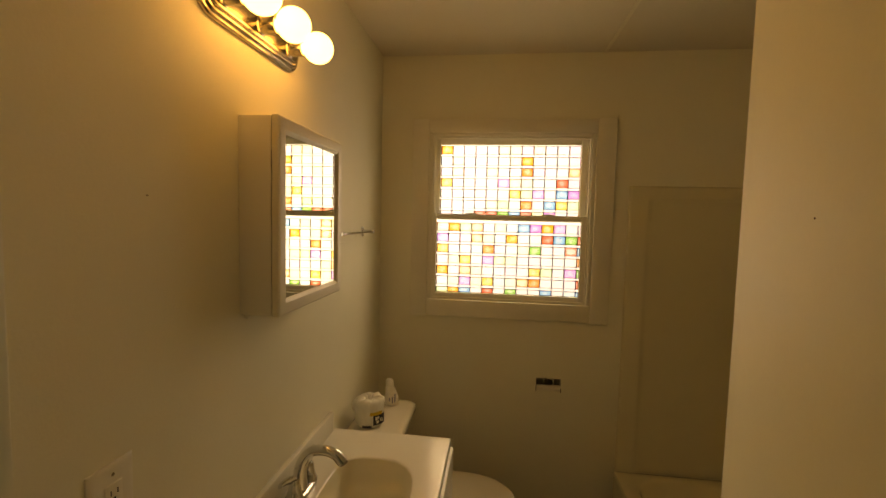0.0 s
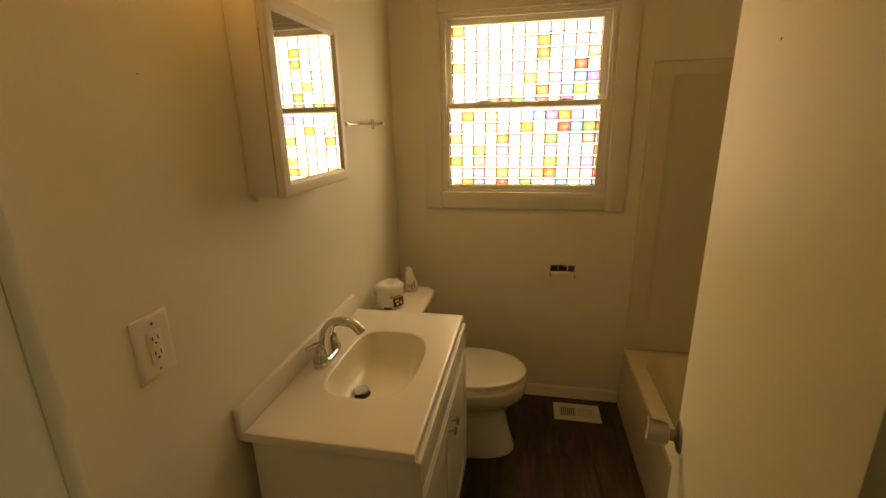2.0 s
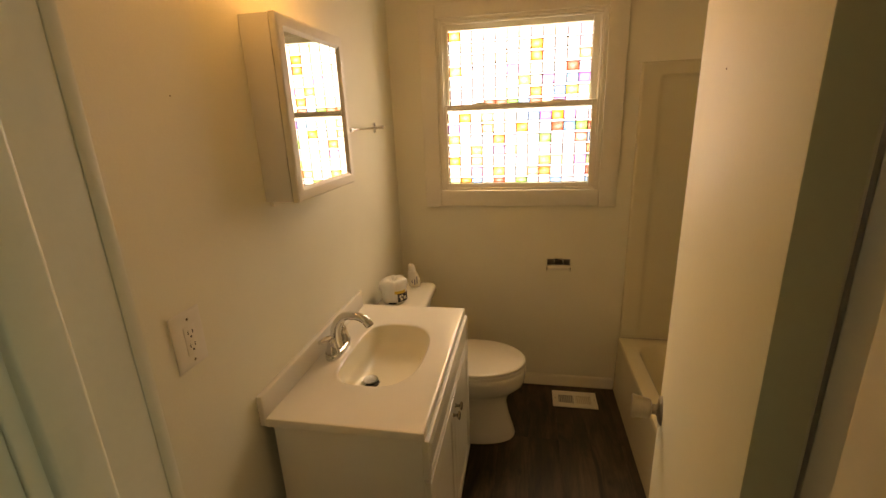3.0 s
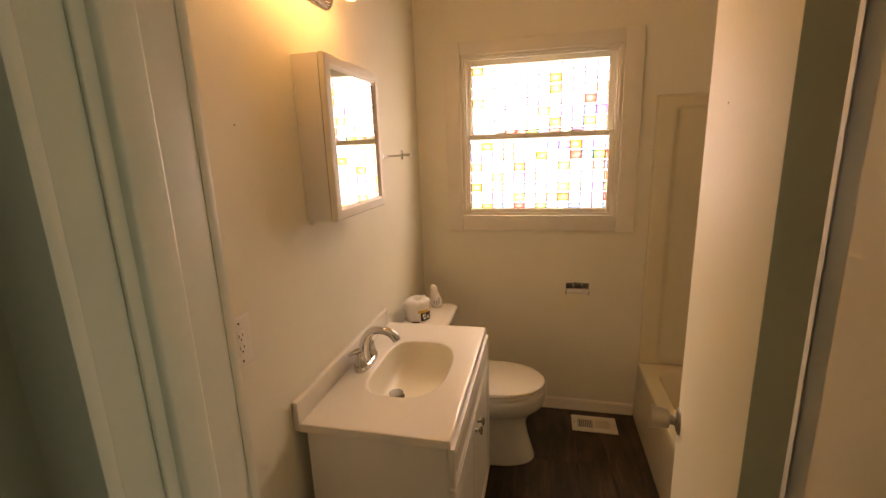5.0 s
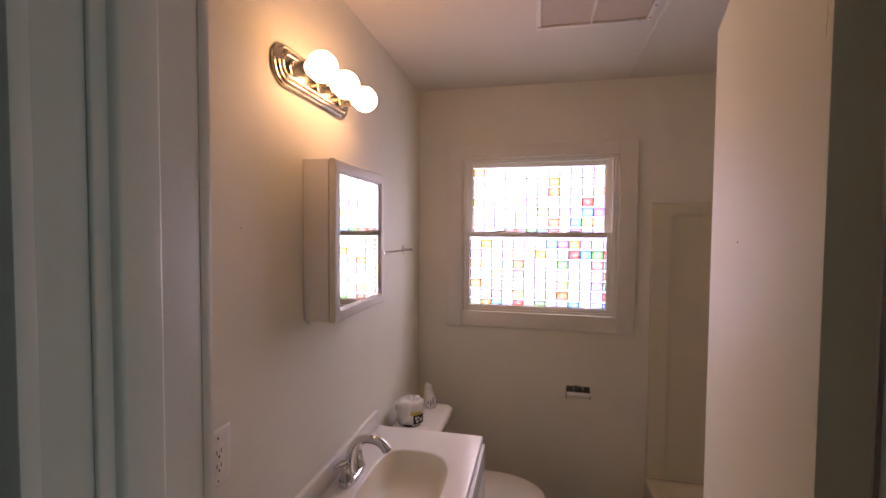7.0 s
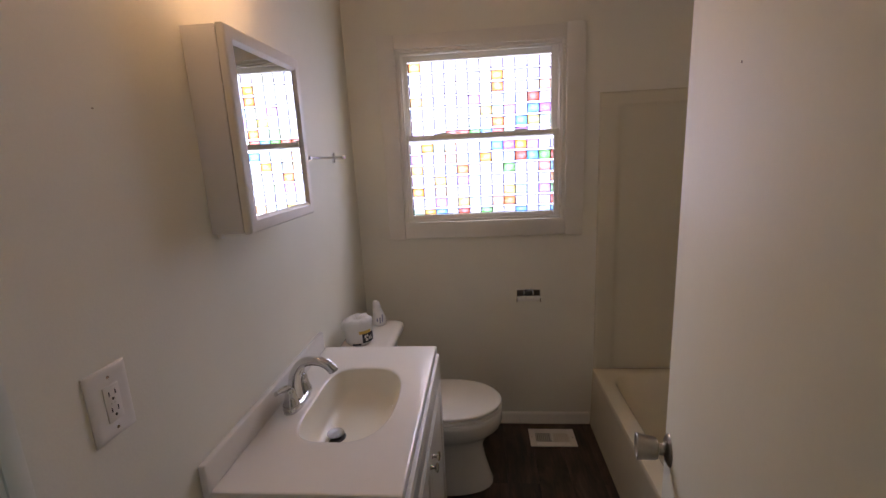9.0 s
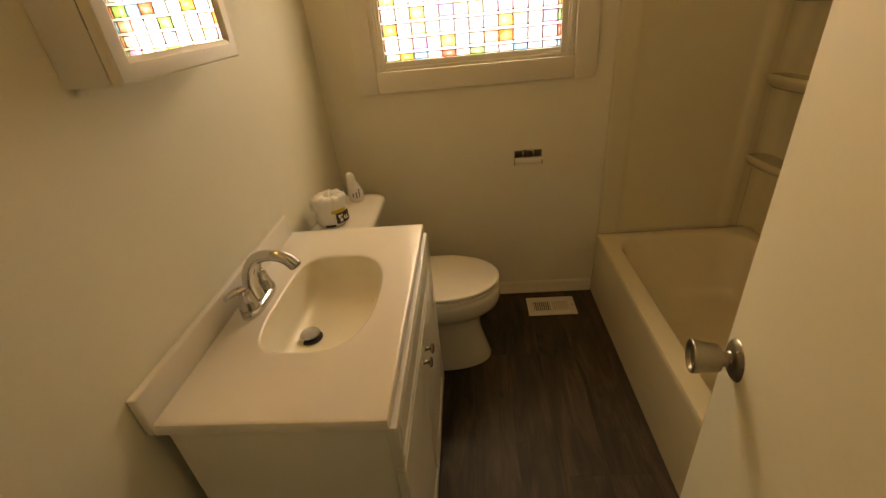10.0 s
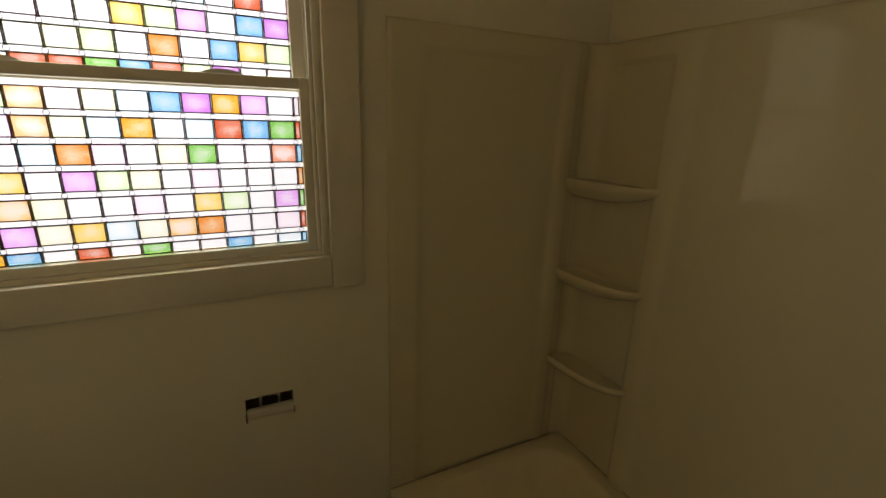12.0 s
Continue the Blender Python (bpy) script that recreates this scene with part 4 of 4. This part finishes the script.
bm = bmesh.new()
rings(bm, [oval(0.140 + dx, 2.112, a, a, TT + z * 0.84, 2.0, 28) for a, z, dx in ((0.0185, 0.1082, 0), (0.0190, 0.112, 0), (0.0180, 0.128, -0.001), (0.0150, 0.140, -0.003), (0.008, 0.147, -0.005), (0.003, 0.149, -0.006))])
part("cap", bm, BOTTLE, bottle, "white pointed cap", smooth=50)
for a, z0, z1 in ((-75, 0.020, 0.055), (-52, 0.024, 0.072), (-100, 0.030, 0.050)):
    part("label_bar", label_patch(a, a + 10, z0 * 0.84, z1 * 0.84, 0.0305, 0.149, 2.112, TT, 3), BLUEINK, bottle, "grey-blue label print")

# ---------------------------------------------------------------- toilet paper holder
tp = thing("toilet_paper_holder", ((TPX0 + TPX1) / 2, NORTH, TPZ0), "recessed metal toilet paper holder with a white roller", "toilet paper holder")
bm = bmesh.new()
box(bm, TPX0 + 0.0005, TPX1 - 0.0005, NORTH + 0.034, NORTH + 0.038, TPZ0 + 0.0005, TPZ1 - 0.0005)
box(bm, TPX0 + 0.0005, TPX0 + 0.002, NORTH + 0.0005, NORTH + 0.034, TPZ0 + 0.0005, TPZ1 - 0.0005)
box(bm, TPX1 - 0.002, TPX1 - 0.0005, NORTH + 0.0005, NORTH + 0.034, TPZ0 + 0.0005, TPZ1 - 0.0005)
box(bm, TPX0 + 0.002, TPX1 - 0.002, NORTH + 0.0005, NORTH + 0.034, TPZ0 + 0.0005, TPZ0 + 0.002)
box(bm, TPX0 + 0.002, TPX1 - 0.002, NORTH + 0.0005, NORTH + 0.034, TPZ1 - 0.002, TPZ1 - 0.0005)
part("recess_box", bm, STEEL, tp, "dark metal recess")
part("roller", B(TPX0 + 0.002, TPX1 + 0.003, NORTH - 0.010, NORTH + 0.012, TPZ0 - 0.004, TPZ0 + 0.024, bevel=0.007, seg=3), PLASTIC, tp, "white roller cover")
for x in (TPX0 + 0.036, TPX0 + 0.085):
    part("post", B(x, x + 0.007, NORTH + 0.001, NORTH + 0.010, TPZ0 + 0.024, TPZ1 - 0.001, bevel=0.001), CHROME, tp)
for x in (TPX0 - 0.002, TPX1 - 0.002):
    part("arm", B(x, x + 0.004, NORTH - 0.012, NORTH - 0.0005, TPZ0 - 0.008, TPZ0 + 0.014, bevel=0.001), NICKEL, tp)
part("clip", B(TPX0 + 0.040, TPX0 + 0.085, NORTH - 0.004, NORTH - 0.0005, TPZ1 - 0.004, TPZ1 + 0.004, bevel=0.001), CHROME, tp)

# ---------------------------------------------------------------- floor register
reg = thing("floor_register", (1.025, 2.27, 0), "white metal floor register with louvered slots", "air vent")
RX0, RX1, RY0, RY1 = 0.900, 1.148, 2.196, 2.346
bm = bmesh.new()
gx = (RX0 + 0.034, (RX0 + RX1) / 2 - 0.006, (RX0 + RX1) / 2 + 0.006, RX1 - 0.034)
gy = (RY0 + 0.036, RY1 - 0.036)
for x0, x1, y0, y1 in ((RX0, gx[0], RY0, RY1), (gx[3], RX1, RY0, RY1), (gx[1], gx[2], gy[0], gy[1]), (gx[0], gx[3], RY0, gy[0]), (gx[0], gx[3], gy[1], RY1)):
    box(bm, x0, x1, y0, y1, 0.0008, 0.0065, bevel=0.0018)
part("frame", bm, REGISTER, reg)
# flat dark sheet instead of a hole: shade of the open half is its colour
part("louver_shade", B(gx[0], gx[1], gy[0], gy[1], 0.0006, 0.0016), OPENING_SHADE, reg, "dark sheet painted as shade under the louvers")
part("damper", B(gx[2], gx[3], gy[0], gy[1], 0.0006, 0.0026), BEIGE, reg, "closed beige damper")
for x0, x1 in ((gx[0], gx[1]), (gx[2], gx[3])):
    n = 8
    for k in range(n):
        x = x0 + (x1 - x0) * (k + 0.5) / n
        part("louver", B(x - 0.0022, x + 0.0022, gy[0] - 0.001, gy[1] + 0.001, 0.0028, 0.0062, bevel=0.0008, seg=1), REGISTER, reg)
for x in (RX0 + 0.014, RX1 - 0.014):
    part("screw", lathe(bmesh.new(), [(0, 0), (0.0035, 0), (0.003, 0.0012), (0, 0.0015)], Matrix.Translation((x, (RY0 + RY1) / 2, 0.0064)), 10), STEEL, reg)

# ---------------------------------------------------------------- ceiling panel
pan = thing("ceiling_vent_panel", (0.88, 1.53, HIGH), "white framed ceiling fan cover with two flat beige panels", "ceiling vent")
PX0, PX1, PY0, PY1 = 0.668, 1.092, 1.32, 1.745
for x0, x1, y0, y1 in ((PX0, PX0 + 0.018, PY0, PY1), (PX1 - 0.018, PX1, PY0, PY1), (PX0 + 0.018, PX1 - 0.018, PY0, PY0 + 0.018), (PX0 + 0.018, PX1 - 0.018, PY1 - 0.018, PY1), (0.870, 0.880, PY0 + 0.018, PY1 - 0.018)):
    part("frame_bar", B(x0, x1, y0, y1, HIGH - 0.012, HIGH - 0.0005, bevel=0.002), PLASTIC, pan)
for x0, x1 in ((PX0 + 0.018, 0.870), (0.880, PX1 - 0.018)):
    part("panel", B(x0, x1, PY0 + 0.018, PY1 - 0.018, HIGH - 0.005, HIGH - 0.0005), PANEL, pan, "flat beige panel")
for x, y in ((PX0 + 0.009, PY1 - 0.03), (PX1 - 0.009, PY1 - 0.03), (PX1 - 0.009, PY1 - 0.12)):
    part("screw", lathe(bmesh.new(), [(0, 0), (0.0045, 0), (0.003, 0.002), (0, 0.0025)], Matrix.Translation((x, y, HIGH - 0.0118)) @ pose(0, 0, 0, 180, 0, 0), 10), STEEL, pan)

# ---------------------------------------------------------------- bathtub
TX0, TX1, TY0, TY1, RIM = 1.272, 2.012, 0.975, 2.415, 0.346
tub = thing("bathtub", (1.64, 1.70, 0), "cream enamelled built-in bathtub with a plain apron", "bathtub")


def tub_loop(x0, x1, y0, y1, r, z):
    return rounded_rect(x0, x1, y0, y1, r, z, 10)


bm = bmesh.new()
loops = [tub_loop(1.259, TX1, TY0, TY1, 0.003, 0.0005), tub_loop(1.262, TX1, TY0, TY1, 0.003, 0.06), tub_loop(1.268, TX1, TY0, TY1, 0.003, RIM - 0.03), tub_loop(1.268, TX1, TY0, TY1, 0.004, RIM - 0.008), tub_loop(1.271, TX1 - 0.001, TY0 + 0.001, TY1 - 0.001, 0.006, RIM - 0.002), tub_loop(1.277, TX1 - 0.004, TY0 + 0.004, TY1 - 0.004, 0.012, RIM)]
for x0, x1, y0, y1, r, z in ((1.338, 1.955, 1.045, 2.365, 0.13, RIM), (1.344, 1.949, 1.052, 2.358, 0.13, RIM - 0.003), (1.350, 1.943, 1.060, 2.350, 0.128, RIM - 0.012), (1.362, 1.930, 1.085, 2.325, 0.125, RIM - 0.06), (1.380, 1.912, 1.130, 2.275, 0.122, RIM - 0.14), (1.398, 1.894, 1.170, 2.225, 0.12, RIM - 0.22), (1.418, 1.874, 1.200, 2.190, 0.115, RIM - 0.26), (1.455, 1.838, 1.240, 2.145, 0.10, RIM - 0.282), (1.52, 1.77, 1.32, 2.05, 0.08, RIM - 0.288)):
    loops.append(tub_loop(x0, x1, y0, y1, r, z))
rings(bm, loops)
part("shell", bm, TUB, tub, smooth=40)
part("drain", lathe(bmesh.new(), [(0, 0), (0.03, 0), (0.028, 0.003), (0, 0.002)], Matrix.Translation((1.645, 1.36, RIM - 0.2885))), CHROME, tub)

# ---------------------------------------------------------------- tub surround
sur = thing("tub_surround", (1.64, 2.41, RIM), "glossy cream acrylic tub surround with corner shelves", "tub surround")
STOP = 1.822


def upright(name, plan, label="", lip=0.012, brow=None):
    """A sheet bent along a line in plan, standing on the tub rim, with a rounded top edge against the wall."""
    loops = []
    for z, out_by, up_to in ((RIM + 0.003, 0.0, 0), (STOP - 0.078, 0.0, 0), (STOP - 0.072, 0.0, 0.25), (STOP - 0.062, 0.0, 0.9), (STOP - 0.056, 0.0, 1), (STOP - lip - 0.006, 0.0, 1), (STOP - lip, 0.0, 1), (STOP - lip * 0.3, 0.25, 1), (STOP, 1.0, 1)):
        loop = []
        for x, y, wx, wy in plan:
            if brow:
                bx, by = brow(x, y)
                x, y = x + (bx - x) * up_to, y + (by - y) * up_to
            loop.append(Vector((x + (wx - x) * out_by, y + (wy - y) * out_by, z)))
        loops.append(loop)
    bm = bmesh.new()
    rings(bm, loops, close=False)
    bmesh.ops.recalc_face_normals(bm, faces=bm.faces[:])
    return part(name, bm, SURROUND, sur, label, smooth=50)


def against(points, x_wall=None, y_wall=None):
    return [(x, y, x if x_wall is None else x_wall, y if y_wall is None else y_wall) for x, y in points]


NW = NORTH - 0.0008
upright("end_panel", against([(1.272, NW), (1.274, 2.409), (1.280, 2.405), (1.286, 2.405), (1.349, 2.405), (1.355, 2.405), (1.366, 2.407), (1.376, 2.4135), (1.388, 2.4145), (1.396, 2.4145), (1.834, 2.4145), (1.842, 2.4145), (1.852, 2.4135), (1.862, 2.407), (1.872, 2.404), (1.902, 2.404), (1.914, 2.407), (1.922, 2.412), (1.950, 2.413)], y_wall=NW), brow=lambda x, y: (x, min(y, 2.405)) if 1.35 < x < 1.91 else (x, y))
EW = EAST - 0.0008
corner = [(1.9515, 2.4105)] + [(1.9515 + 0.0505 * math.sin(radians(a)), 2.36 + 0.0505 * math.cos(radians(a))) for a in (15, 30, 45, 60, 75, 90)]
far_side = [(2.003, 2.30), (2.004, 2.145), (2.000, 2.135), (1.993, 2.127), (1.990, 2.115), (1.990, 2.085), (1.993, 2.073), (1.999, 2.064), (2.002, 2.055), (2.0021, 2.045), (2.0021, 2.035)]
near_side = [(x, 3.395 - y) for x, y in far_side[::-1]]
upright("back_panel", [(x, y, EW if y < 2.37 else x, y if y < 2.37 else NW) for x, y in corner] + against(far_side + near_side + [(2.002, 0.985)], x_wall=EW), brow=lambda x, y: (min(x, 1.991), y) if 2.09 < y < 2.34 or 1.055 < y < 1.305 else (x, y))
upright("end_panel", against([(2.000, 0.984), (1.90, 0.984), (1.38, 0.984), (1.280, 0.982), (1.272, 0.972)], y_wall=0.9715))
part("seam", B(1.9500, 1.9514, 2.4105, 2.4125, RIM + 0.003, 0.70), CAULK, sur, "dark seam between surround panels")
part("caulk_line", B(1.274, 1.952, 2.4035, 2.4095, RIM - 0.0005, RIM + 0.0018), CAULK, sur, "dark discoloured caulk")
part("caulk_line", B(1.9985, 2.0045, 0.99, 2.36, RIM - 0.0005, RIM + 0.0018), CAULK, sur, "dark discoloured caulk")
part("caulk_line", B(1.9685, 1.9705, 2.4095, 2.4105, RIM - 0.0005, RIM + 0.0028), CAULK, sur)


def shelf(z, mirror):
    """A moulded corner shelf: rounded lip in front, dished top."""
    bm = bmesh.new()
    cx, cy = 2.006, 2.416
    loops = []
    for k, dz in ((0.55, -0.075), (0.74, -0.058), (0.87, -0.040), (0.955, -0.026), (0.992, -0.014), (1.0, -0.005), (0.992, 0.003), (0.965, 0.007), (0.93, 0.005), (0.89, 0.000)):
        loop = []
        for i in range(21):
            a = radians(90 * i / 20)
            loop.append(Vector((cx - 0.105 * k * math.cos(a) ** 0.8, cy - 0.312 * k * math.sin(a) ** 0.8, z + dz * 0.8)))
        loop.append(Vector((cx, cy, z + dz * 0.8)))
        loops.append(loop)
    rings(bm, loops)
    if mirror:
        bmesh.ops.transform(bm, matrix=Matrix.Translation((0, 3.395, 0)) @ Matrix.Diagonal((1, -1, 1, 1)), verts=bm.verts[:])
        bmesh.ops.reverse_faces(bm, faces=bm.faces[:])
    return part("shelf", bm, SURROUND, sur, smooth=60)


for mirror in (False, True):
    for z in (0.720, 1.068, 1.392):
        shelf(z, mirror)

# ---------------------------------------------------------------- floor planks, last
WIDE = 0.152
rng = random.Random(11)
plank_mesh = {}


def plank(x0, x1, y0, y1):
    key = (round(x1 - x0, 3), round(y1 - y0, 3))
    if key not in plank_mesh:
        w, l = key
        b = bmesh.new()
        loops = []
        for inset, z in ((0.0002, -0.0035), (0.0002, -0.0004), (0.0007, 0.0)):
            loops.append([Vector((sx * (w / 2 - inset), sy * (l / 2 - inset), z)) for sx, sy in ((-1, -1), (1, -1), (1, 1), (-1, 1))])
        rings(b, loops)
        plank_mesh[key] = finish("plank", b, PLANK, (0, 0, 0), 0)
    ob = new("plank", plank_mesh[key])
    ob.parent = floor
    ob.location = ((x0 + x1) / 2, (y0 + y1) / 2, 0)


def lay(x0, x1, y0, y1):
    x, r = x0, 0
    while x < x1 - 0.01:
        y = y0 - rng.choice((0.0, 0.2, 0.4, 0.6, 0.8, 1.0))
        while y < y1 - 0.005:
            a, c = max(y, y0), min(y + 1.2, y1)
            if c - a > 0.01:
                plank(x, min(x + WIDE, x1), a, c)
            y += 1.2
        x += WIDE


lay(0.0, 1.262, SOUTH, NORTH)
lay(DX0, DX1, 0.175, SOUTH)
lay(-0.9, EAST + 0.12, HALL_S, 0.175)
